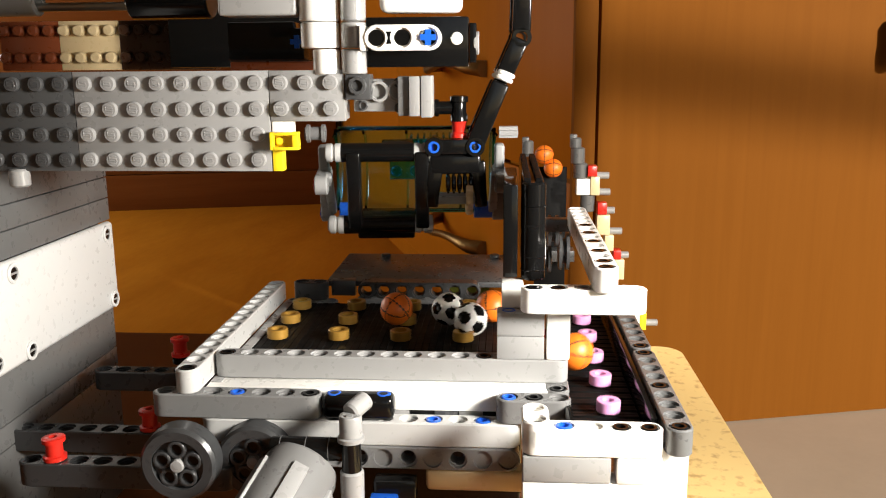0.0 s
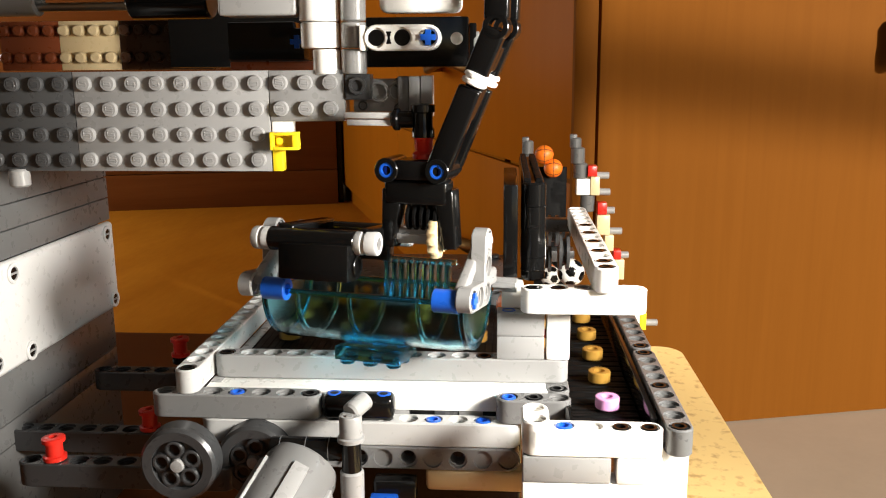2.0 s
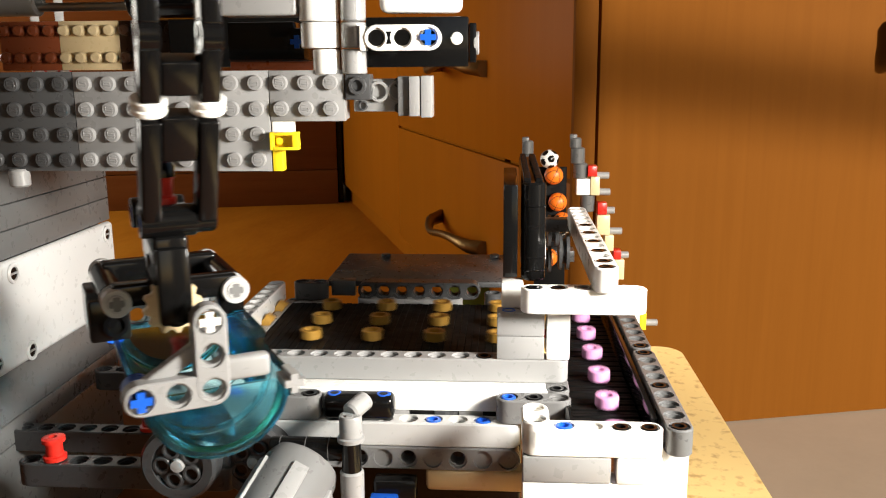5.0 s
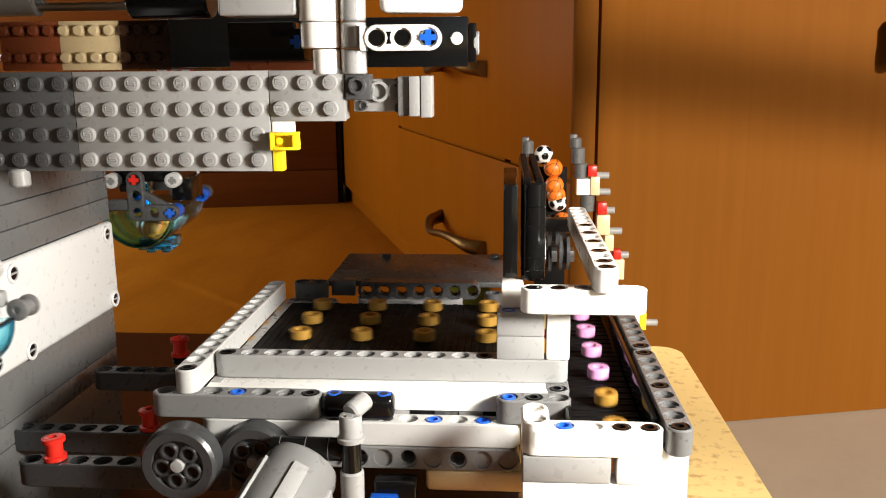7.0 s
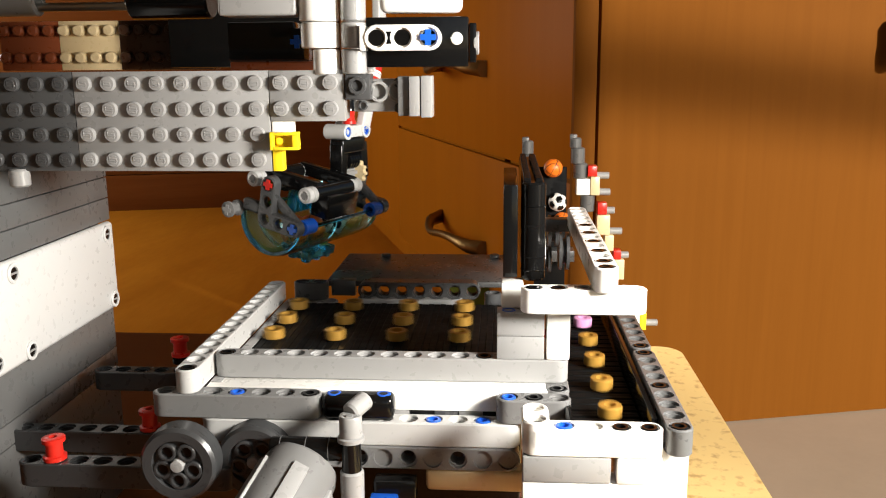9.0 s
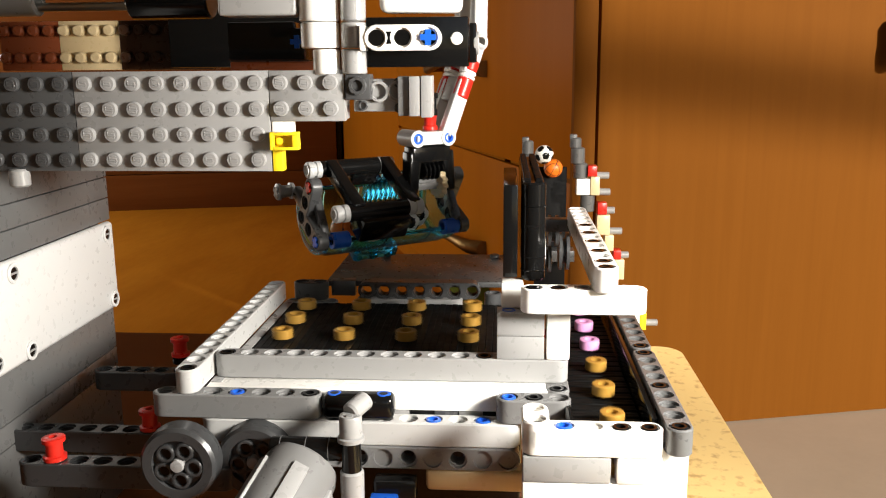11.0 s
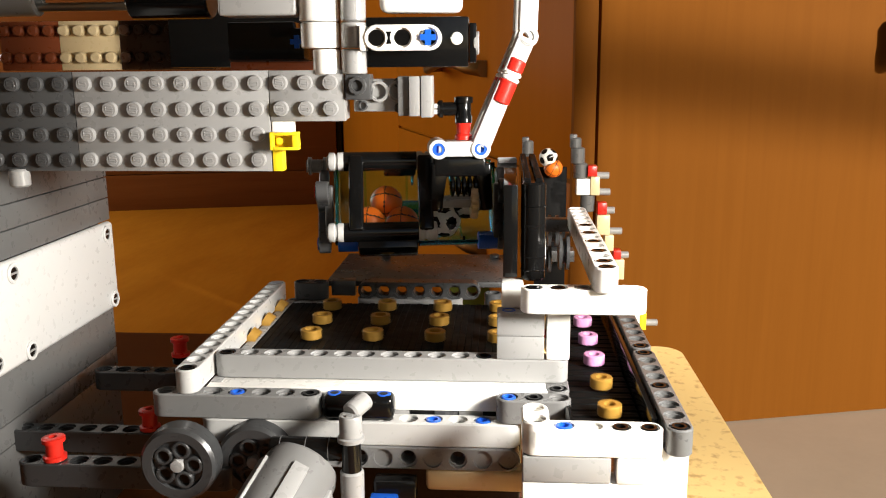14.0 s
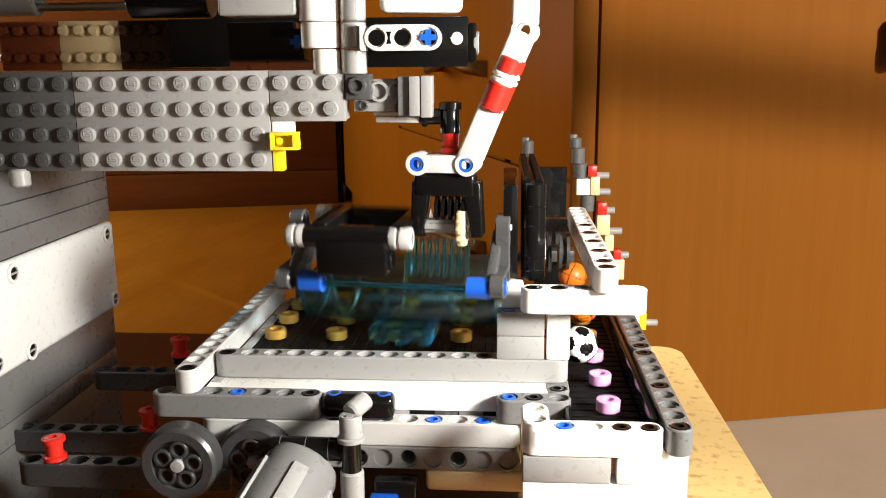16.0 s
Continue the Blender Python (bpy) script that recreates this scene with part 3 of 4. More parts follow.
part("gearbox", bm_box(6.7, 8.4, -3.4, -2.6, -6.0, -4.1, 0.1), BLACK, drv)
part("gear_post", bm_lathe([(0.45, -6), (0.47, -3.4), (0.40, -3.32)], 20, "z"), LGREY, drv, at(6.0, -4.0, 0))
part("post_sleeve", bm_cyl(0.38, -3.36, -2.1, "z", 20, 0.04, (6.0, -4.0, 0)), BLACK, drv)
part("post_head", bm_lathe([(0.40, -2.14), (0.52, -2.1), (0.52, -1.95), (0.44, -1.9), (0.44, -1.12), (0.40, -1.06), (0.3, -1.06), (0.3, -1.3), (0.05, -1.3)], 22, "z"), LGREY, drv, at(6.0, -4.0, 0))
part("post_axle", bm_axle(-1.4, -1.02, "z"), LGREY, drv, at(6.0, -4.0, 0))
part("blue_block", bm_box(6.6, 7.7, -4.3, -3.3, -5.4, -4.6, 0.08), BLUE, drv)

# ---- base rails on the left ----
base = thing("machine_base", "dark grey beams of the machine base", "machine frame", -6, 0, -13)
beam(base, 9, -7.4, -3.0, -4.2, "xz", CHAR)
beam(base, 13, -11, 1.0, -4.6, "xz", CHAR)
beam(base, 9, -8.5, 6.0, -3.6, "xz", CHAR)
bush(base, -6.4, -3.0, -3.2, RED)
bush(base, -4.45, 6.0, -1.85, RED)
part("bush_foot", bm_cyl(0.42, -2.7, -2.3, "z", 18, 0.04, (-4.45, 6.0, 0)), BLACK, base)
bush(base, -4.1, 1.0, -3.6, RED)

tow = thing("tower", "grey brick tower with a white side panel", "tower", -14, 5, -13)
part("panel", bm_box(-10.5, -10.0, -1.0, 11.55, -1.3, 3.6, 0.25, 3), PALE, tow)
for z0, z1 in ((3.65, 4.85), (4.9, 6.0), (6.05, 8.4)):
    part("brick_course", bm_box(-18, -10.25, -1.2, 11.7, z0, z1, 0.03), STONE, tow)
for z0, z1 in ((-3.6, -1.34), (-4.7, -3.64), (-12.2, -4.74)):
    part("brick_course", bm_box(-18, -10.25, -1.2, 11.2, z0, z1, 0.06), STONE, tow)
part("core", bm_box(-18, -10.6, -1.1, 11, -13, 3.6, 0.04), DGREY, tow)
for y, z in ((10.6, 3.0), (10.9, -0.75), (1.4, 3.0), (2.2, -0.85), (-0.2, 2.6), (-0.5, -0.6)):
    rim = part("panel_rim", bm_tube(0.46, 0.31, -0.05, 0.10, "x", 20), PALE, tow, at(-10.0, y, z))
    # black disc instead of a cut hole, its inner shade put in as colour
    part("panel_hole", bm_cyl(0.30, -0.02, 0.04, "x", 18, 0.01), BLACK, rim)
    part("hole_bar", bm_box(0.03, 0.08, -0.28, 0.28, -0.05, 0.05, 0.01, 1), LGREY, rim)

# ---- upper gantry ----
gan = thing("gantry", "light grey studded plates of the upper gantry", "gantry", 0, 0, 8)
part("plate", bm_box(-5.60, 2.4, -0.2, 0.2, 7.76, 11.76, 0.03), LGREY, gan)
part("plate", bm_box(-9.6, -5.62, -0.2, 0.2, 7.76, 11.76, 0.03), DGREY, gan, None, "dark bluish grey studded plate")
part("plate", bm_box(2.43, 5.45, -0.2, 0.2, 9.76, 11.76, 0.03), LGREY, gan)


def bm_stud():
    """A stud with a worn embossed mark of plain bars on its face."""
    bm = bm_lathe([(0.30, 0.0), (0.30, -0.17), (0.27, -0.21)], 20, "y")
    for k in range(4):
        z = 0.14 - k * 0.095
        join(bm, bm_box(-0.15 + 0.02 * (k % 2), 0.13 + 0.03 * (k % 3), -0.232, -0.2, z - 0.022, z + 0.022, 0.01, 1))
    join(bm, bm_box(-0.16, -0.12, -0.23, -0.2, -0.06, 0.14, 0.008, 1))
    join(bm, bm_box(0.11, 0.15, -0.23, -0.2, -0.17, 0.02, 0.008, 1))
    return bm


STUDS = [shared(("stud", mm.name), bm_stud, mm) for mm in (LGREY, DGREY)]
for i in range(15):
    for j in range(4):
        if i < 12 or j < 2:
            place("stud", STUDS[i < 4], (LGREY, DGREY)[i < 4], gan, at(-9.1 + i, -0.2, 11.28 - 1.013 * j))
part("yellow_block", bm_box(2.45, 2.85, -0.2, 0.4, 7.76, 9.0, 0.03), YELLOW, gan, None, "yellow brick at the plate's end")
part("white_top", bm_box(2.45, 3.3, -0.1, 0.4, 9.02, 9.86, 0.03), WHITE, gan, None, "white brick above the yellow one")
clip = bm_box(2.5, 2.62, -0.75, -0.22, 8.66, 9.36, 0.02)
for box_ in ((2.62, 3.62, -0.75, -0.22, 9.24, 9.36), (2.62, 3.62, -0.75, -0.22, 8.66, 8.78), (3.4, 3.62, -0.75, -0.22, 8.78, 9.24), (2.62, 3.4, -0.32, -0.22, 8.78, 9.24)):
    join(clip, bm_box(*box_, 0.02))
part("yellow_clip", clip, YELLOW, gan, None, "yellow hollow clip brick")
part("bracket", bm_box(5.5, 6.5, -0.3, 0.6, 10.6, 11.6, 0.05), DGREY, gan)
part("white_frame", bm_box(5.7, 8.2, 0.4, 1.2, 10.1, 11.4, 0.06), LGREY, gan)
part("white_end", bm_box(8.02, 8.46, -0.3, 0.7, 9.95, 11.5, 0.03), LGREY, gan)
for x0, x1 in ((-9.6, 2.4), (2.43, 5.45)):
    part("backing", bm_box(x0 + 0.05, x1 - 0.05, 0.24, 1.2, 9.8, 11.72, 0.03), LGREY, gan)
part("under_post", bm_cyl(0.42, 7.1, 7.85, "z", 18, 0.08, (-8.3, -0.1, 0)), LGREY, gan)
part("yellow_stud", bm_cyl(0.16, -0.5, -0.32, "y", 14, 0.03, (2.85, 0, 9.0)), YELLOW, gan)
part("bracket_ring", bm_tube(0.36, 0.22, -0.45, -0.2, "y", 18, (6.0, 0, 11.15)), DGREY, gan)
for x, z, r in ((6.75, 10.9, 0.42), (7.5, 10.9, 0.42)):
    part("frame_ring", bm_tube(r, r - 0.12, 0.2, 0.5, "y", 20, (x, 0, z)), LGREY, gan)
for x, z in ((6.1, 10.35), (7.55, 11.25), (7.55, 10.25), (8.0, 11.2), (8.0, 10.3)):
    part("frame_hole", bm_tube(0.2, 0.13, 0.25, 0.5, "y", 14, (x, 0, z)), DGREY, gan)
part("frame_web", bm_box(7.55, 8.0, -0.1, 0.5, 9.95, 11.5, 0.05), MGREY, gan)
part("end_slab", bm_box(8.49, 8.93, -0.34, 0.75, 9.9, 11.52, 0.03), LGREY, gan)

# unseen plate added above the gantry to shade the coloured blocks
part("upper_deck", bm_box(-24, 1, 8, 24, 17.3, 17.8, 0.05), LGREY, gan)

mech = thing("gantry_mechanism", "black and grey mechanism on top of the gantry", "mechanism", 3, 1, 12)
part("black_beam", bm_box(6.35, 10.35, -0.1, 1.0, 11.85, 13.75, 0.06), BLACK, mech)
beam(mech, 3, 6.85, -0.5, 12.95, "xy", WHITE, "white three-hole arm", "arm", 0.8)
part("arm_tail", bm_box(6.2, 6.42, -0.85, 0.1, 12.47, 13.43, 0.05), WHITE, mech)
part("blue_axle", bm_axle(-0.1, 0.06, "y"), BLUE, mech, at(8.85, -0.9, 12.95))
# black plugs stand for the dark inside the arm's holes
for x in (6.85, 7.85):
    part("bore", bm_cyl(0.31, -0.82, -0.4, "y", 18, 0.02, (x, 0, 12.95)), BLACK, mech)
# flat black shape on the face, in place of a recessed slot's shade
web = bmesh.new()
for z0, z1, w in ((12.72, 12.78, 0.10), (12.78, 12.88, 0.07), (12.88, 13.02, 0.045), (13.02, 13.12, 0.07), (13.12, 13.18, 0.10)):
    join(web, bm_box(7.35 - w, 7.35 + w, -0.906, -0.85, z0, z1, 0))
part("web_slot", web, BLACK, mech, None, "flat black shape for the dark slot between the holes")
part("white_pin", bm_cyl(0.24, -0.22, 0.1, "y", 16, 0.05), WHITE, mech, at(9.9, -0.05, 12.92))
part("end_plate", bm_box(10.38, 10.65, -0.1, 0.9, 12.0, 13.5, 0.04), BLACK, mech)
part("end_ring", bm_tube(0.45, 0.3, 0.0, 0.2, "x", 20), LGREY, mech, at(10.55, 0.3, 12.75))
top_piece = bm_box(6.9, 10.1, -0.3, 0.9, 13.9, 15.4, 0.3, 3)
part("white_cover", top_piece, WHITE, mech)
for z0, z1, x0, x1 in ((13.62, 15.6, 3.7, 5.25), (12.6, 13.58, 3.75, 5.25), (11.6, 12.56, 4.2, 5.25)):
    part("cylinder", bm_lathe([((x1 - x0) / 2 - 0.05, z0), ((x1 - x0) / 2, z0 + 0.05), ((x1 - x0) / 2, z1 - 0.05), ((x1 - x0) / 2 - 0.05, z1)], 28, "z", ((x0 + x1) / 2, 0.1, 0)), WHITE, mech)
for z0, z1 in ((13.62, 15.6), (12.6, 13.58), (11.6, 12.56)):
    part("cylinder", bm_cyl(0.5, z0, z1, "z", 24, 0.05, (5.85, 0.0, 0)), LGREY, mech)
part("grey_body", bm_box(0.6, 3.7, -0.4, 1.5, 13.85, 15.8, 0.12, 3), LGREY, mech)
part("black_box", bm_box(-0.8, 2.3, 5.0, 6.2, 12.2, 13.9, 0.1), BLACK, mech)
part("black_box_end", bm_box(2.1, 2.75, 4.8, 6.5, 12.2, 13.6, 0.08), BLACK, mech)
part("blue_axle", bm_axle(-0.1, 0.06, "y"), BLUE, mech, at(2.45, 4.78, 13.0))
part("brown_bar", bm_box(-0.8, 3.3, 5.2, 6.3, 11.7, 12.15, 0.05), BROWN, mech)
part("dark_roller", bm_cyl(1.0, -6.4, -2.4, "x", 24, 0.1, (0, 8.0, 15.2)), BLACK, mech)
part("rod", bm_cyl(0.22, -14, -6, "x", 16, 0.03, (0, 10.0, 15.0)), STEEL, mech)
part("rod_end", bm_tube(0.75, 0.4, -16.0, -12.2, "x", 20, (0, 10.0, 15.3)), LGREY, mech)
part("housing", bm_box(-8.2, 0.2, 17, 19.5, 11.9, 20, 0.1), BLACK, mech)
for name, mm, x0, n in (("brown_block", BROWN, -20.9, 4), ("tan_block", TAN, -16.9, 4), ("dark_block", DBROWN, -12.9, 6)):
    blk = part(name, bm_box(x0, x0 + n, 20.8, 22.5, 11.8, 14.9, 0.06), mm, mech)
    for i in range(n):
        for z in (12.6, 14.3):
            place("stud", shared(("bump", mm.name), lambda: bm_lathe([(0.36, 0.0), (0.36, -0.45), (0.28, -0.55)], 16, "y"), mm), mm, blk, at(x0 + 0.5 + i, 20.8, z))


# ---- buckets on their carriers ----
ZB = 8.04


def bm_hull():
    """Half-round trough along x with rounded ends, open at the top, with wall thickness."""
    bm = bmesh.new()
    n, cy, cz = 20, 0.9, -4.9
    stations = [(-6.2, 0.80), (-6.05, 0.93), (-5.7, 1.0), (-3.5, 1.0), (-0.5, 1.0), (1.5, 1.0), (2.0, 0.95), (2.3, 0.82)]
    shells = []
    for r in (2.25, 2.1):
        rows = []
        for x, k in stations:
            row = []
            for j in range(n + 1):
                a = math.pi + math.pi * j / n
                row.append(bm.verts.new((x, cy + r * k * math.cos(a), cz + r * k * math.sin(a))))
            rows.append(row)
        shells.append(rows)
        for a, b in zip(rows, rows[1:]):
            for j in range(n):
                bm.faces.new((a[j], a[j + 1], b[j + 1], b[j]))
    o, i = shells
    for j in (0, n):
        for k in range(len(stations) - 1):
            bm.faces.new((o[k][j], o[k + 1][j], i[k + 1][j], i[k][j]))
    for k in (0, -1):
        for j in range(n):
            bm.faces.new((o[k][j], o[k][j + 1], i[k][j + 1], i[k][j]))
    return bm


def bm_end(x, r):
    """A half-round end wall of the trough."""
    bm = bmesh.new()
    rows = []
    for dx in (-0.07, 0.07):
        rows.append([bm.verts.new((x + dx, 0.9 + r * math.cos(math.pi + math.pi * j / 20), -4.9 + r * math.sin(math.pi + math.pi * j / 20))) for j in range(21)])
    for j in range(21):
        bm.faces.new((rows[0][j], rows[0][(j + 1) % 21], rows[1][(j + 1) % 21], rows[1][j]))
    bm.faces.new(rows[0])
    bm.faces.new(rows[1])
    return bm


def bm_arm(p, q, w0, w1, y0, y1):
    """A tapering arm in the x-z plane from p to q."""
    bm = bmesh.new()
    d = Vector((q[0] - p[0], 0, q[1] - p[1]))
    s = Vector((-d.z, 0, d.x)).normalized()
    rows = []
    for c, w in ((p, w0), (q, w1)):
        c = Vector((c[0], 0, c[1]))
        rows.append([bm.verts.new(c + s * a + Vector((0, y, 0))) for a, y in ((-w, y0), (w, y0), (w, y1), (-w, y1))])
    for k in range(4):
        bm.faces.new((rows[0][k], rows[0][(k + 1) % 4], rows[1][(k + 1) % 4], rows[1][k]))
    bm.faces.new(rows[0])
    bm.faces.new(rows[1])
    bmesh.ops.bevel(bm, geom=bm.edges[:], offset=0.09, segments=3, affect="EDGES", profile=0.5)
    return bm


def make_bucket(arm_mat, band_mat, bracket_mat, label):
    car = thing("bucket_carrier", label, "bucket carrier")
    car.rotation_mode = "QUATERNION"
    # yoke with its worm gear
    bar = bm_box(-1.0, 1.0, -0.7, 0.7, -0.36, 0.36, 0.06)
    for x in (-1, 1):
        join(bar, bm_tube(0.47, 0.3, -0.78, 0.78, "y", 20, (x, 0, 0)))
    part("cross_bar", bar, arm_mat, car)
    for x in (-1, 1):
        pin(car, x, -0.75, 0, BLUE, (90, 0, 0))
    part("yoke_top", bm_box(-1.2, 1.3, -0.5, 0.5, -1.35, -0.4, 0.14, 3), BLACK, car)
    for x in (-1.05, 1.3):
        part("yoke_leg", bm_arm((x * 1.06, -3.0), (x * 0.86, -0.75), 0.26, 0.40, -0.46, 0.46), BLACK, car)
        part("leg_eye", bm_tube(0.46, 0.26, x - 0.26, x + 0.26, "x", 20, (0, 0, -2.6)), BLACK, car)
    worm = bmesh.new()
    for k in range(5):
        add_lathe(worm, [(0.3, -0.5 + k * 0.28), (0.52, -0.44 + k * 0.28), (0.52, -0.34 + k * 0.28), (0.3, -0.26 + k * 0.28)], 18, "x", (0.08, 0, -1.85))
    part("worm_gear", worm, BLACK, car)
    part("axle", bm_axle(-1.4, 1.6, "x"), LGREY, car, at(0, 0, -2.6))
    gear = bmesh.new()
    ends = []
    for x, k in ((-0.17, 0.94), (-0.1, 1.0), (0.1, 1.0), (0.17, 0.94)):
        ends.append([gear.verts.new((x, r * k * math.cos(math.pi * (q + 0.5) / 24), r * k * math.sin(math.pi * (q + 0.5) / 24))) for q in range(48) for r in ((0.86 if q % 4 < 2 else 0.74),)])
    for r0, r1 in zip(ends, ends[1:]):
        for q in range(48):
            gear.faces.new((r0[q], r0[(q + 1) % 48], r1[(q + 1) % 48], r1[q]))
    gear.faces.new(ends[0])
    gear.faces.new(ends[-1])
    part("gear", gear, TAN, car, at(0.74, 0, -2.6), "tan toothed gear")
    # stem
    part("stem", bm_lathe([(0.42, 0.4), (0.42, 0.6), (0.33, 0.68), (0.36, 1.1), (0.42, 1.2)], 20, "z"), RED, car, at(0.25, 0, 0), "red bush stem")
    part("stem_cap", bm_lathe([(0.36, 1.15), (0.42, 1.2), (0.42, 1.5), (0.36, 1.6), (0.36, 2.1), (0.45, 2.15), (0.45, 2.4), (0.3, 2.45)], 20, "z"), BLACK, car, at(0.25, 0, 0))
    part("joint", bm_lathe([(0.3, -1.2), (0.42, -1.1), (0.42, -0.95), (0.32, -0.9), (0.32, -0.3)], 18, "x"), BLACK, car, at(0.2, 0.1, 1.85))
    rod = bm_box(-3.1, -1.2, -0.3, 0.3, 0.03, 0.26, 0.04)
    join(rod, bm_box(-3.0, -1.2, -0.3, 0.3, -0.24, -0.01, 0.04))
    part("push_rod", rod, OFFWHITE, car, at(0.2, 0.1, 1.85))
    # two parallel arms rising to the rotor
    for y0, y1 in ((-0.75, -0.2), (0.8, 1.35)):
        low = part("arm", bm_arm((1.0, 0.1), (2.25, 3.05), 0.45, 0.42, y0, y1), arm_mat, car)
        part("ring", bm_lathe([(0.2, -0.24), (0.44, -0.22), (0.48, -0.17), (0.48, -0.06), (0.40, -0.03), (0.40, 0.03), (0.48, 0.06), (0.48, 0.17), (0.44, 0.22), (0.2, 0.24)], 22, "z"), WHITE, car, pose(2.42, (y0 + y1) / 2, 3.36, 0, 23, 0))
        if band_mat is not arm_mat:
            part("band", bm_cyl(0.47, 0.0, 1.1, "z", 18, 0.05), band_mat, car, pose(1.9, (y0 + y1) / 2, 2.15, 0, 23, 0))
            part("band", bm_cyl(0.46, 0.0, 0.6, "z", 18, 0.05), band_mat, car, pose(2.52, (y0 + y1) / 2, 3.58, 0, 23, 0))
        part("arm", bm_arm((2.4, 3.4), (3.15, 5.1), 0.42, 0.42, y0, y1), arm_mat, car)
        part("elbow", bm_tube(0.48, 0.28, y0, y1, "y", 20, (3.2, 0, 5.15)), arm_mat, car)
        part("arm", bm_arm((3.2, 5.4), (3.32, 10.0), 0.44, 0.42, y0, y1), arm_mat, car)
    part("arm_block", bm_arm((1.75, 1.9), (2.3, 3.15), 0.34, 0.34, -0.2, 0.8), arm_mat, car)
    part("arm_block", bm_arm((2.55, 3.7), (2.95, 4.6), 0.34, 0.34, -0.2, 0.8), arm_mat, car)
    part("rear_bar", bm_cyl(0.4, -0.2, 1.35, "y", 18, 0.06), arm_mat, car, at(1.0, 0, 0))
    # tipping bucket, its origin on the axle
    body = part("tipping_bucket", bm_box(-5.3, -4.6, -1.5, 2.4, -0.45, 0.35, 0.12, 3), BLACK, car, at(0, 0, -2.6))
    body.rotation_mode = "QUATERNION"

    def b(name, bm, mat, lab=""):
        return part(name, bm, mat, body, at(0, 0, 2.6), lab)

    b("cross_member", bm_box(-1.95, -1.25, -1.5, 2.4, -3.05, -2.3, 0.12, 3), BLACK)
    for y, x1 in ((-1.4, -1.55), (2.3, -1.55)):
        b("tube", bm_cyl(0.47, -5.6, x1 - 0.4, "x", 20, 0.05, (0, y, -2.85)), BLACK)
        for x in (-5.85, -1.55):
            knob = place("bush", shared(("knob", OFFWHITE.name), bm_knob, OFFWHITE), OFFWHITE, body, pose(x, y, -0.25, 0, 90, 0))
            place("cross_slot", shared("knob_slot", lambda: bm_axle(-0.475, 0.475, "z"), MGREY), MGREY, knob)
    b("block", bm_box(-4.9, -2.0, -2.2, -0.95, -4.3, -2.9, 0.1), BLACK)
    b("block_hole", bm_tube(0.42, 0.28, -0.5, 0.12, "x", 18, (-2.0, -1.42, -3.75)), BLACK)
    b("block", bm_box(-3.6, -2.0, 1.9, 2.75, -3.9, -2.9, 0.1), BLACK)
    b("hull", bm_hull(), CLEARBLUE, "clear blue curved trough").visible_shadow = False
    b("end_wall", bm_end(-6.0, 2.0), CLEARBLUE)
    b("end_wall", bm_end(2.1, 1.98), CLEARBLUE)
    for x in (-4.6, -2.4, 0.4):
        rib = bmesh.new()
        prev = None
        for j in range(17):
            a = math.pi + math.pi * j / 16
            row = [rib.verts.new((x + dx, 0.9 + r * math.cos(a), -4.9 + r * math.sin(a))) for dx, r in ((-0.06, 2.09), (0.06, 2.09), (0.06, 1.9), (-0.06, 1.9))]
            if prev:
                for k in range(4):
                    rib.faces.new((prev[k], prev[(k + 1) % 4], row[(k + 1) % 4], row[k]))
            prev = row
        b("hull_rib", rib, CLEARBLUE).visible_shadow = False
    for x in (-6.02, 2.12):
        rim = bmesh.new()
        prev = None
        for j in range(33):
            a = math.pi + math.pi * j / 32
            row = [rim.verts.new((x + dx, 0.9 + r * math.cos(a), -4.9 + r * math.sin(a))) for dx, r in ((-0.09, 2.16), (0.09, 2.16), (0.09, 1.98), (-0.09, 1.98))]
            if prev:
                for k in range(4):
                    rim.faces.new((prev[k], prev[(k + 1) % 4], row[(k + 1) % 4], row[k]))
            prev = row
        b("hull_rim", rim, EDGEBLUE, "thick blue edge of the trough").visible_shadow = False
    for y in (-1.32, 3.12):
        b("hull_rail", bm_box(-5.9, 2.0, y - 0.08, y + 0.08, -5.0, -4.8, 0.03), EDGEBLUE).visible_shadow = False
    stud = bm_box(-3.4, -0.6, -0.2, 1.9, -7.75, -7.2, 0.05)
    for i in range(3):
        for y in (0.2, 1.2):
            join(stud, bm_cyl(0.3, -7.95, -7.7, "z", 14, 0.04, (-3 + i, y, 0)))
    b("keel", stud, EDGEBLUE, "clear blue studded brick").visible_shadow = False
    for k in range(9):
        x = -2.2 + k * 0.33
        b("fin", bm_box(x, x + 0.13, 2.05, 2.75, -5.5, -3.85, 0.05, 2), EDGEBLUE)
    b("fin_rail", bm_box(-2.4, 0.8, 2.3, 2.75, -4.0, -3.75, 0.04), CLEARBLUE)
    for x0, x1 in ((-5.95, -4.95), (1.1, 2.1)):
        b("blue_connector", bm_tube(0.45, 0.25, x0, x1, "x", 20, (0, -1.25, -4.85)), BLUE, "blue pin connector")
    # end brackets
    for x, mm in ((2.35, bracket_mat), (-6.6, bracket_mat if bracket_mat is LGREY else DGREY)):
        beam(body, 3, x, 0.7, -4.7 + 2.6, "zx", mm, "", "bracket", 0.62)
        beam(body, 3, x - 0.003, -1.3, -4.75 + 2.6, "yx", mm, "", "bracket_foot", 0.6)
        b("bracket_brace", bm_box(x - 0.25, x + 0.25, 1.0, 2.4, -4.6, -3.9, 0.15, 3), mm)
        out = 0.32 if x > 0 else -0.32
        part("cross_pin", bm_axle(-0.05, 0.05, "x"), BLUE, body, at(x + out, -1.3, -4.75 + 2.6))
        part("cross_pin", bm_axle(-0.05, 0.05, "x"), RED if x < 0 else WHITE, body, at(x + out, 0.7, -2.7 + 2.6))
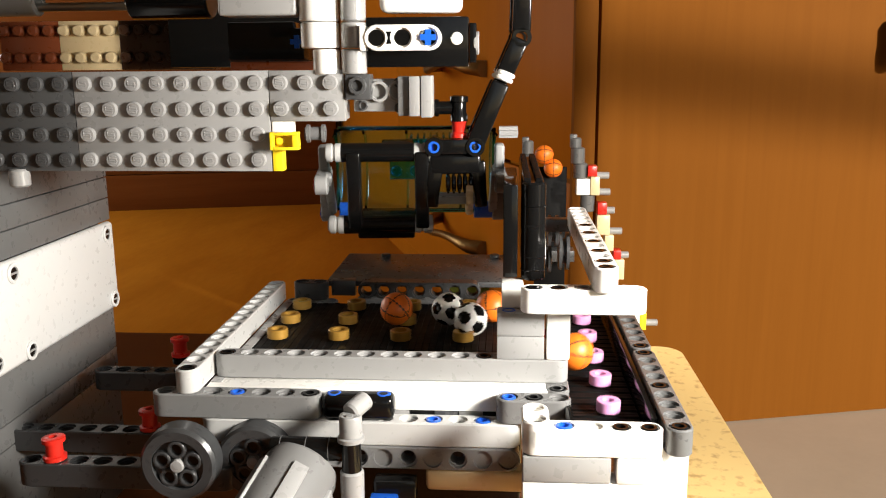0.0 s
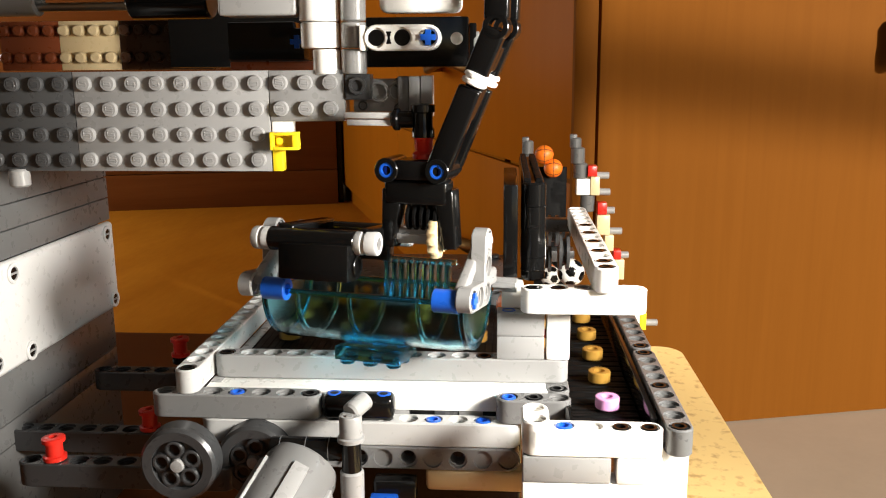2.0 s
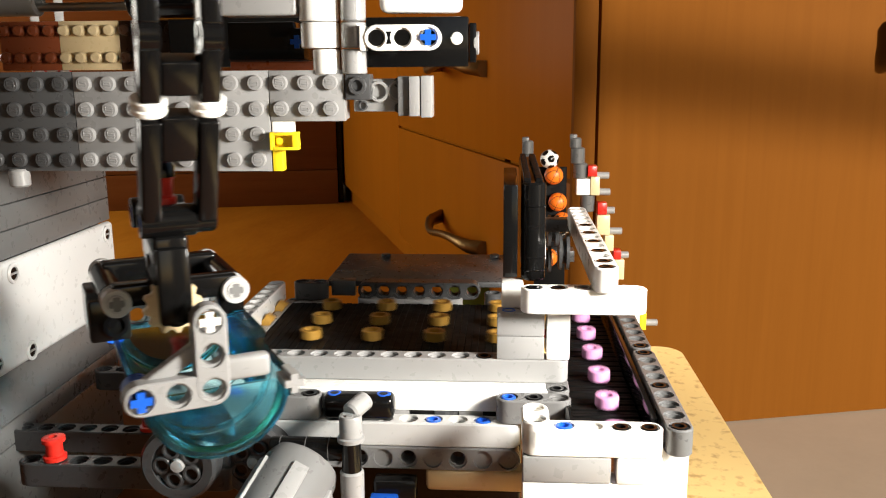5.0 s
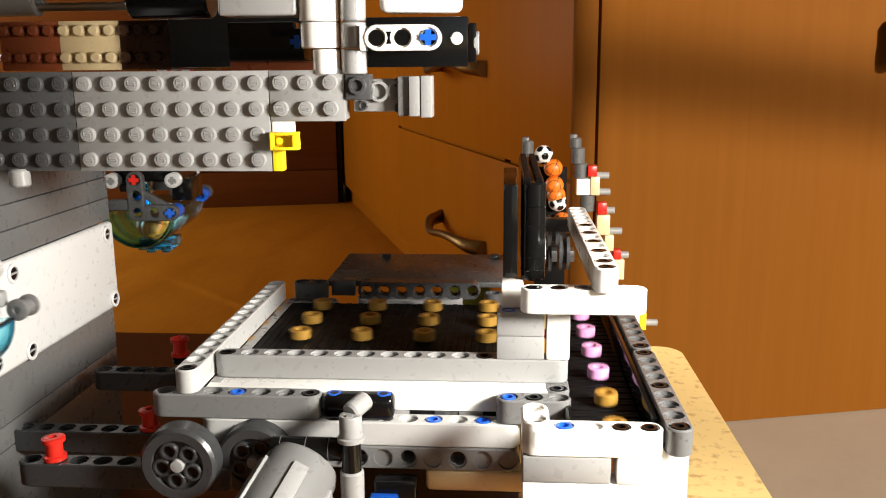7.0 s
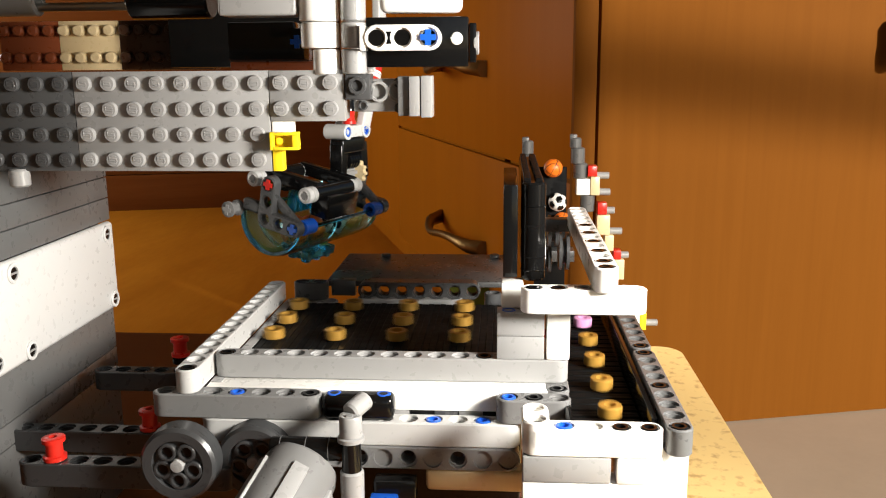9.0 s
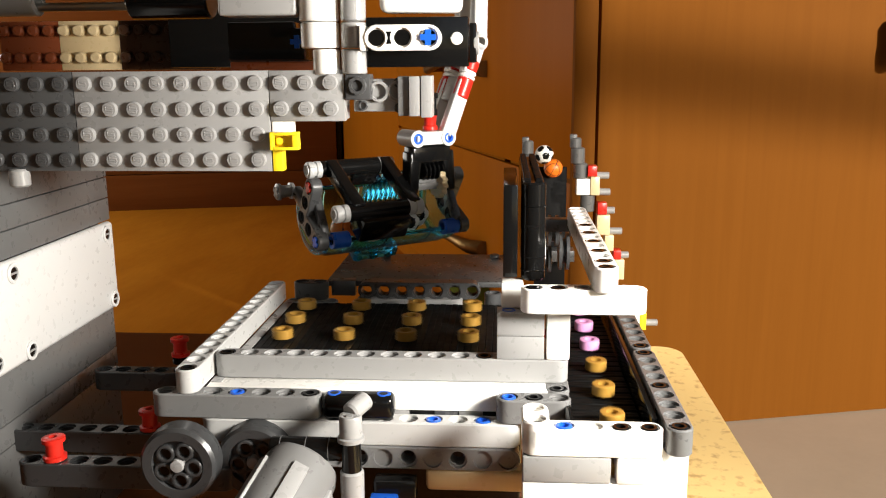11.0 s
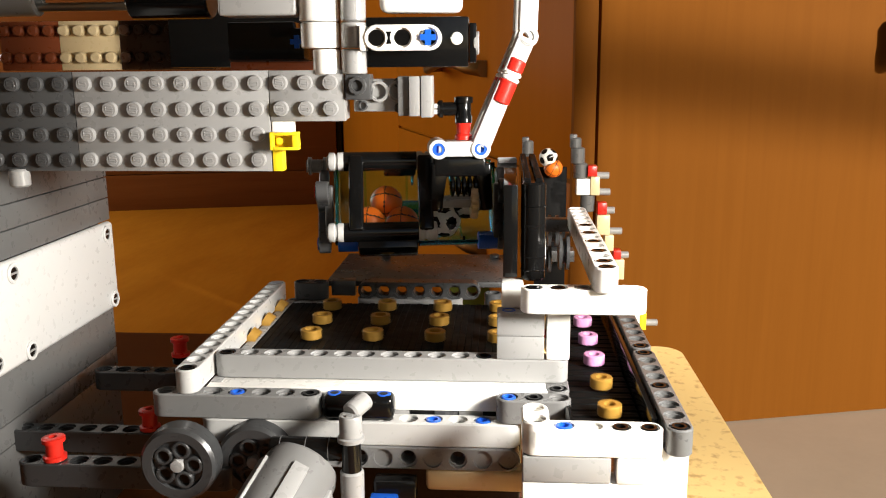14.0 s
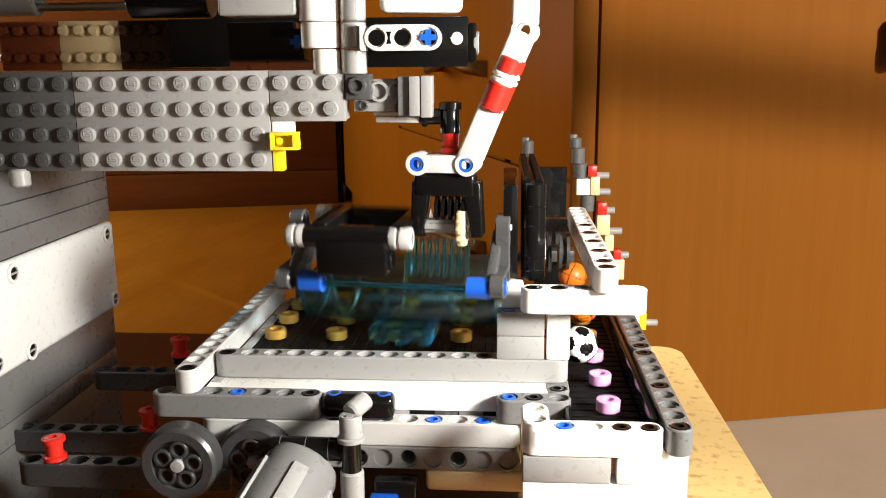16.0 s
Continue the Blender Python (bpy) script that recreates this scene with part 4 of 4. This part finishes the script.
        if x < 0:
            place("end_bush", shared(("bush", MGREY.name), bm_bush, MGREY), MGREY, body, pose(x + 1.2 * out, 2.9, -4.7 + 2.6, 0, 90, 0))
        brace = bm_arm((0, 0), (2.35, 1.5), 0.24, 0.2, -0.22, 0.22)
        part("gusset", brace, mm, body, pose(x - 0.9 * out, -1.2, -4.6 + 2.6, 0, 0, 90))
        part("end_axle", bm_axle(0, out * 3.0, "x"), LGREY, body, at(x, 2.9, -4.7 + 2.6))
    return car, body


car_dark, body_dark = make_bucket(BLACK, BLACK, LGREY, "black-armed carrier with a clear blue tipping bucket")
car_pale, body_pale = make_bucket(PALE, RED, DGREY, "white and red armed carrier with a clear blue tipping bucket")
for car in (car_dark, car_pale):
    tagged(car, group="bucket carriers")

# ---- balls and rollers ----
RB = 0.83


def bm_ball(kind):
    bm = bmesh.new()
    bmesh.ops.create_icosphere(bm, subdivisions=4, radius=RB)
    g = (1 + 5 ** 0.5) / 2
    dirs = [Vector(v).normalized() for a in (-1, 1) for b in (-g, g) for v in ((0, a, b), (a, b, 0), (b, 0, a))]
    for f in bm.faces:
        c = f.calc_center_median().normalized()
        if kind == "soccer":
            f.material_index = 1 if max(c.dot(d) for d in dirs) > 0.925 else 0
        else:
            f.material_index = 1 if min(abs(c.x), abs(c.y), abs(abs(c.z) - 0.62 + 0.3 * c.x * c.x)) < 0.018 else 0
    return bm


BALLS = {"soccer": link("tmp", bm_ball("soccer"), [WHITE, BLACK]), "basket": link("tmp", bm_ball("basket"), [ORANGE, SEAM])}
LABEL = {"soccer": "white football with black spots, small plastic", "basket": "small orange plastic basketball with dark seams"}


def ball(kind):
    ob = new("ball", BALLS[kind].data)
    return tagged(ob, LABEL[kind], "ball", "balls")


tray_rollers = []
for i in range(10):
    for j, y in enumerate((4.9, 7.5, 10.1)):
        ob = place("roller", shared("roller_gold", lambda: bm_tube(0.50, 0.30, -0.24, 0.22, "z", 20), GOLD), GOLD)
        tagged(ob, "pearl gold ring carried on the tray belt", "roller", "tray rollers")
        tray_rollers.append((ob, i, y))
side_rollers = []
for i in range(24):
    pink = i % 12 >= 6
    mm = PINK if pink else GOLD
    ob = place("roller", shared(("roller", mm.name), lambda: bm_tube(0.48, 0.24, -0.28, 0.18, "z", 20), mm), mm)
    tagged(ob, ("pink" if pink else "pearl gold") + " ring carried on the side belt", "roller", "side rollers")
    side_rollers.append((ob, i))


# ---- motion ----
def smooth(table, t):
    """Monotone-ish interpolation of a table of (t, values...) by cubic Hermite."""
    n = len(table)
    if t <= table[0][0]:
        return table[0][1:]
    if t >= table[-1][0]:
        return table[-1][1:]
    k = max(i for i in range(n) if table[i][0] <= t)
    k = min(k, n - 2)
    t0, t1 = table[k][0], table[k + 1][0]
    h = t1 - t0
    s = (t - t0) / h
    res = []
    for c in range(1, len(table[0])):
        def slope(i):
            if i == 0 or i == n - 1:
                j = 0 if i == 0 else n - 2
                return (table[j + 1][c] - table[j][c]) / (table[j + 1][0] - table[j][0])
            a = (table[i][c] - table[i - 1][c]) / (table[i][0] - table[i - 1][0])
            b = (table[i + 1][c] - table[i][c]) / (table[i + 1][0] - table[i][0])
            return 0 if a * b <= 0 else 2 * a * b / (a + b)
        m0, m1 = slope(k) * h, slope(k + 1) * h
        p0, p1 = table[k][c], table[k + 1][c]
        res.append((2 * s**3 - 3 * s**2 + 1) * p0 + (s**3 - 2 * s**2 + s) * m0 + (3 * s**2 - 2 * s**3) * p1 + (s**3 - s**2) * m1)
    return res


# seconds, x, y, heading in degrees, height where it changes
PATH_DARK = [(0.0, 9.3, 8.1, 5, 8.04), (1.0, 9.1, 2.6, -6, 8.04), (1.5, 8.86, 0.0, -10, 8.04), (2.0, 8.48, -1.85, -13.5, 8.06), (3.0, 8.17, -4.9, -20.5, 8.04), (3.5, 7.83, -6.25, -25, 8.04), (4.1, 6.16, -9.2, -40, 8.04),
             (5.2, 0.4, -9.6, -64, 7.4), (6.3, -6.55, -7.0, -86, 6.45), (6.9, -10.6, -8.0, -92, 6.85), (7.6, -15.5, -9.0, -100, 7.6), (9.0, -24.0, -6.0, -125, 8.04), (12.5, -32.0, 4.0, -165, 8.04), (16.0, -31.0, 14.0, -190, 8.04)]
PATH_PALE = [(0.0, -27.0, 8.0, 182), (2.5, -24.0, 16.5, 150), (5.0, -17.5, 21.3, 118), (6.3, -13.4, 22.4, 102), (7.0, -10.46, 22.55, 96), (8.0, -4.66, 22.7, 92), (8.5, -1.07, 21.4, 82), (9.0, 2.1, 18.5, 66),
             (10.2, 6.0, 15.2, 50), (11.3, 7.9, 12.6, 33), (12.0, 8.7, 11.2, 24), (12.5, 9.06, 10.3, 18), (14.0, 9.57, 7.0, 8), (14.6, 9.6, 6.9, 6), (15.2, 9.5, 4.6, 1), (16.0, 9.35, 0.52, -7)]
TIP_DARK = [(0.0, 97), (0.3, 98), (0.4, 92), (0.5, 66), (0.6, -10), (0.7, -44), (0.8, 16), (0.9, 29), (1.0, -13), (1.1, 8), (1.2, -4), (1.3, -5), (1.4, 4), (1.5, 12), (1.6, 9), (1.8, -5), (2.0, -6), (2.2, 0), (2.4, -3), (2.7, 0), (3.2, 0), (16.0, 0)]
TIP_PALE = [(0.0, 0), (8.6, 0), (9.0, 12), (9.2, 16), (10.2, 26), (11.3, 34), (12.5, 38), (13.0, 40), (13.5, 45), (14.0, 60), (14.3, 66), (14.5, 74), (14.7, 87), (14.9, 97), (15.1, 92), (15.2, 80), (15.3, 62), (15.4, -40), (15.5, -12), (15.6, 46), (15.7, -6), (15.8, -22), (15.9, 29), (16.0, 3)]


def car_pose(path, t):
    x, y, a, *z = smooth(path, t)
    return Matrix.Translation(P(x, y, z[0] if z else ZB)) @ pose(0, 0, 0, 0, 0, a)


def tip_pose(tip, t):
    return Matrix.Translation(P(0, 0, -2.6)) @ pose(0, 0, 0, smooth(tip, t)[0], 0, 0)


def settle(spot, tip):
    """Where a ball lies in the bucket: at its bottom when upright, on its front side when tipped."""
    f = min(1, max(0, tip / 60))
    return 0.9 + (spot[1] - 0.9) * (0.4 + 0.6 * f), -6.1 + 2.6 + (spot[2] + 6.1) * f


STEPS = [k / 10 for k in range(161)]
# ball rows: seconds, x, y, z
ROLL = [
    ("basket", [(0.0, 6.4, 7.3, -0.1), (0.3, 7.4, 7.3, -0.1), (0.5, 8.6, 6.8, -0.1), (1.0, 10.2, 6.0, -0.1), (1.9, 12.0, 8.0, -0.1), (2.3, 13.2, 9.0, -0.2), (2.6, 15.6, 9.4, -0.4), (3.0, 15.9, 16.0, -0.4)]),
    ("soccer", [(0.0, 9.0, 7.4, -0.1), (0.3, 10.0, 7.2, -0.1), (0.5, 11.0, 7.2, -0.1), (0.9, 12.3, 6.5, -0.1), (1.1, 14.6, 5.0, -0.3), (1.3, 15.7, 6.5, -0.4), (1.5, 15.7, 9.0, -0.4), (1.9, 15.9, 16.0, -0.4)]),
    ("soccer", [(0.0, 10.2, 5.6, -0.1), (0.2, 11.4, 5.8, -0.1), (0.4, 12.6, 6.0, -0.1), (0.55, 14.2, 7.0, -0.3), (0.8, 15.8, 12.0, -0.4), (1.1, 15.9, 17.0, -0.4)]),
    ("basket", [(0.0, 11.2, 8.0, -0.1), (0.2, 12.3, 8.2, -0.1), (0.4, 13.6, 9.0, -0.2), (0.6, 15.6, 10.5, -0.4), (0.9, 15.9, 16.0, -0.4)]),
    ("basket", [(0.0, 12.6, 9.0, -0.05), (0.15, 14.2, 9.5, -0.3), (0.4, 15.9, 13.0, -0.4), (0.6, 15.9, 16.0, -0.4)]),
    ("basket", [(0.0, 14.9, 1.9, -0.4), (0.1, 15.7, 2.8, -0.4), (0.3, 16.3, 4.6, -0.4), (0.5, 16.0, 7.6, -0.4), (0.8, 15.9, 12.0, -0.4), (1.0, 15.9, 16.0, -0.4)]),
]
# loads of the pale bucket: kind, place in the tipped bucket, time of leaving, later rows
LOAD = [
    ("basket", (-4.4, -0.3, -4.6), 14.62, [(14.7, 4.9, 6.2, 3.4), (14.8, 5.2, 5.9, 0.6), (14.9, 5.7, 6.6, 0.3), (15.0, 6.4, 7.2, 0.2), (15.2, 8.5, 7.5, -0.1), (15.6, 11.0, 7.6, -0.1), (16.0, 12.2, 7.4, -0.1)]),
    ("basket", (-2.7, -0.2, -4.9), 14.72, [(14.8, 6.6, 6.0, 2.6), (14.9, 7.2, 5.3, 0.0), (15.0, 8.6, 5.3, -0.1), (15.2, 10.6, 5.3, -0.1), (15.5, 12.4, 6.0, -0.1), (15.6, 14.0, 6.5, -0.3), (15.75, 15.6, 8.0, -0.4), (16.0, 15.9, 9.2, -0.4)]),
    ("basket", (-3.5, 1.1, -5.3), 14.68, [(14.8, 6.0, 6.0, 0.9), (14.9, 7.0, 5.6, 0.0), (15.0, 9.0, 5.8, -0.1), (15.1, 11.0, 6.0, -0.1), (15.3, 12.0, 5.6, -0.1), (15.45, 14.0, 6.4, -0.3), (15.6, 15.8, 8.0, -0.4), (15.8, 15.9, 12.0, -0.4), (16.0, 15.9, 16.0, -0.4)]),
    ("soccer", (-0.6, -0.3, -4.5), 14.64, [(14.75, 9.4, 6.4, 2.6), (14.9, 11.0, 7.0, 0.4), (15.1, 11.8, 8.0, -0.1), (15.5, 12.4, 6.4, -0.1), (15.65, 14.3, 4.0, -0.3), (15.8, 15.3, 2.2, -0.4), (16.0, 15.2, 2.9, -0.4)]),
    ("soccer", (0.6, 0.9, -5.1), 14.70, [(14.85, 10.6, 6.6, 0.8), (15.0, 9.6, 7.2, 0.0), (15.2, 9.3, 5.2, -0.1), (15.5, 11.6, 5.0, -0.1), (16.0, 12.3, 5.4, -0.1)]),
]
# stations of the lift, from its foot to its top
LIFT = [(k, *p) for k, p in enumerate([(17.01, 42.0, -1.75), (16.57, 42.0, -0.01), (16.24, 42.0, 1.51), (16.11, 42.0, 3.02), (15.3, 42.0, 4.22), (14.23, 42.0, 2.66), (14.3, 42.0, -2.18)])]
FOOT = [(0.0, 15.9, 16.0, -0.4), (0.5, 15.9, 22.0, -2.0), (1.2, 15.4, 40.5, -6.0)]
# for each rolling ball: seconds and station
CLIMB = [
    [(6.2, 0), (9.2, 0), (10.2, 1.5), (11.0, 3), (14.3, 3), (14.55, 4), (14.75, 3.9), (14.9, 3), (15.05, 3.2), (15.2, 4.2), (15.5, 5), (16.0, 6)],
    [(5.2, 0), (6.3, 1), (9.2, 1), (10.0, 2), (10.6, 3), (11.0, 4), (13.2, 4), (13.4, 3.5), (14.2, 3.7), (14.4, 4), (14.6, 5), (15.0, 6)],
    [(2.3, 0), (3.0, 1), (3.6, 2), (4.2, 3), (6.3, 4), (7.3, 4.1), (7.6, 5), (8.2, 6)],
    [(4.15, 0), (5.5, 1.5), (6.3, 2), (7.2, 2), (7.4, 3), (7.8, 3), (8.0, 4), (8.15, 4.1), (8.4, 5), (8.8, 6)],
    [(3.5, 0), (4.0, 1.6), (4.2, 2), (6.3, 3), (7.2, 3), (7.4, 4), (7.7, 5), (8.4, 6)],
    [(5.0, 0), (6.2, 1.4), (7.4, 1.4), (7.8, 2), (8.1, 2), (8.4, 3), (9.3, 3), (9.8, 4), (10.3, 5), (10.8, 6)],
]


def motions():
    for car, body, path, tip in ((car_dark, body_dark, PATH_DARK, TIP_DARK), (car_pale, body_pale, PATH_PALE, TIP_PALE)):
        walk(car, [(t, car_pose(path, t)) for t in STEPS])
        walk(body, [(t, tip_pose(tip, t)) for t in STEPS])
    for (kind, rows), stage in zip(ROLL, CLIMB):
        ob = ball(kind)
        end = rows[-1][0]
        rows = list(rows) + [(end + t, *p) for t, *p in FOOT[1:]]
        rows.append((max(stage[0][0], rows[-1][0] + 0.3), *LIFT[0][1:]))
        keyed = []
        for t in STEPS:
            p = smooth(rows, t) if t <= stage[0][0] else smooth(LIFT, smooth(stage, t)[0])
            keyed.append((t, Matrix.Translation(P(*p)) @ pose(0, 0, 0, 40, 25 * p[0], 20 * p[1])))
        walk(ob, keyed)
    for kind, spot, leave, rows in LOAD:
        ob = ball(kind)
        keyed = []
        for t in STEPS:
            if t <= leave:
                m = car_pose(PATH_PALE, t) @ tip_pose(TIP_PALE, t) @ Matrix.Translation(P(spot[0], *settle(spot, smooth(TIP_PALE, t)[0])))
                keyed.append((t, Matrix.Translation(m.translation)))
            else:
                p = smooth(rows, t)
                keyed.append((t, Matrix.Translation(P(*p)) @ pose(0, 0, 0, 0, 25 * (p[0] - rows[0][1]), 20 * (p[1] - rows[0][2]))))
        walk(ob, keyed)
    # the lift's first balls
    for stage in ([(0.0, 4), (3.9, 4), (4.2, 5), (4.8, 6)], [(0.0, 3), (3.9, 3), (4.2, 4), (4.7, 5), (5.4, 6)]):
        ob = ball("basket")
        walk(ob, [(t, Matrix.Translation(P(*smooth(LIFT, smooth(stage, t)[0])))) for t in STEPS])
    # rings on the tray belt: across, round the end and back beneath
    for ob, i, y in tray_rollers:
        walk(ob, even_turns(lambda t, i=i, y=y: loop_pose((smooth(TRAY_RUN, t)[0] - 0.15 + 3.0 * i) % 30.0, 13.05, 1.95 / math.pi, -0.68, 0.15, (i, y, 0), "x")))
    for ob, i in side_rollers:
        walk(ob, even_turns(lambda t, i=i: round_pose(i / 24, smooth(SIDE_RUN, t)[0])))
    for spare in BALLS.values():
        bpy.data.objects.remove(spare)
    for w, rate in WHEELS:
        home = w.matrix_basis.copy()
        walk(w, even_turns(lambda t: home @ pose(0, 0, 0, 0, rate * t, 0)))


# how far the belts have run, in modules
SIDE_RUN = [(0, 0.07), (0.5, 5.47), (1, 11.15), (1.5, 15.78), (2, 21.33), (2.5, 26.83), (3, 32.34), (3.5, 37.21), (4, 47.78), (6.5, 101.24), (7, 111.38), (7.5, 122.48), (8, 133.23), (8.5, 143.8), (9, 154.81), (11.5, 193.73), (12, 199.36), (12.5, 204.0), (13, 209.54), (13.5, 215.1), (14, 220.6), (14.5, 226.01), (15, 230.87), (15.5, 236.48), (16, 241.97)]
TRAY_RUN = [(0, 3.88), (0.5, 6.33), (1, 11.38), (1.5, 14.59), (2, 19.51), (2.5, 22.41), (4, 34.8), (6.5, 68.62), (7, 74.01), (7.5, 81.73), (8, 89.62), (8.5, 95.09), (9, 102.7), (11.5, 127.86), (12, 130.25), (12.5, 132.67), (13, 135.75), (13.5, 138.04), (14, 140.54), (14.5, 143.09), (15, 145.33), (15.5, 147.7), (16, 150.79)]
ROUND = [(-5.0, -1.25), (13.0, -1.25), (24.0, -8.0), (24.0, -10.5), (-5.0, -10.5)]


def round_pose(share, run_out):
    """A ring's place on the side chain, a closed round of straight runs."""
    runs = [math.dist(p, q) for p, q in zip(ROUND, ROUND[1:] + ROUND[:1])]
    s = (run_out - share * sum(runs)) % sum(runs)
    for k, run in enumerate(runs):
        if s <= run:
            break
        s -= run
    p, q = ROUND[k], ROUND[(k + 1) % len(ROUND)]
    f = s / runs[k]
    return Matrix.Translation(P(15.95, p[0] + f * (q[0] - p[0]), p[1] + f * (q[1] - p[1])))


def loop_pose(s, run, r, z, start, at_, way):
    """A place on a closed belt with a straight top run, two round ends and a straight return."""
    arc = math.pi * r
    i, y, _ = at_
    if s < run:
        u, w, a = start + s, z, 0.0
    elif s < run + arc:
        f = (s - run) / arc
        u, w, a = start + run + r * math.sin(math.pi * f), z - r + r * math.cos(math.pi * f), 180 * f
    elif s < 2 * run + arc:
        u, w, a = start + run - (s - run - arc), z - 2 * r, 180.0
    else:
        f = (s - 2 * run - arc) / arc
        u, w, a = start - r * math.sin(math.pi * f), z - r - r * math.cos(math.pi * f), 180 + 180 * f
    if way == "x":
        return Matrix.Translation(P(u, y, w)) @ pose(0, 0, 0, 0, a, 0)
    return Matrix.Translation(P(15.95, u, w)) @ pose(0, 0, 0, -a, 0, 0)


def even_turns(place_at):
    return [(k / 30, place_at(k / 30)) for k in range(0, 481)]


motions()
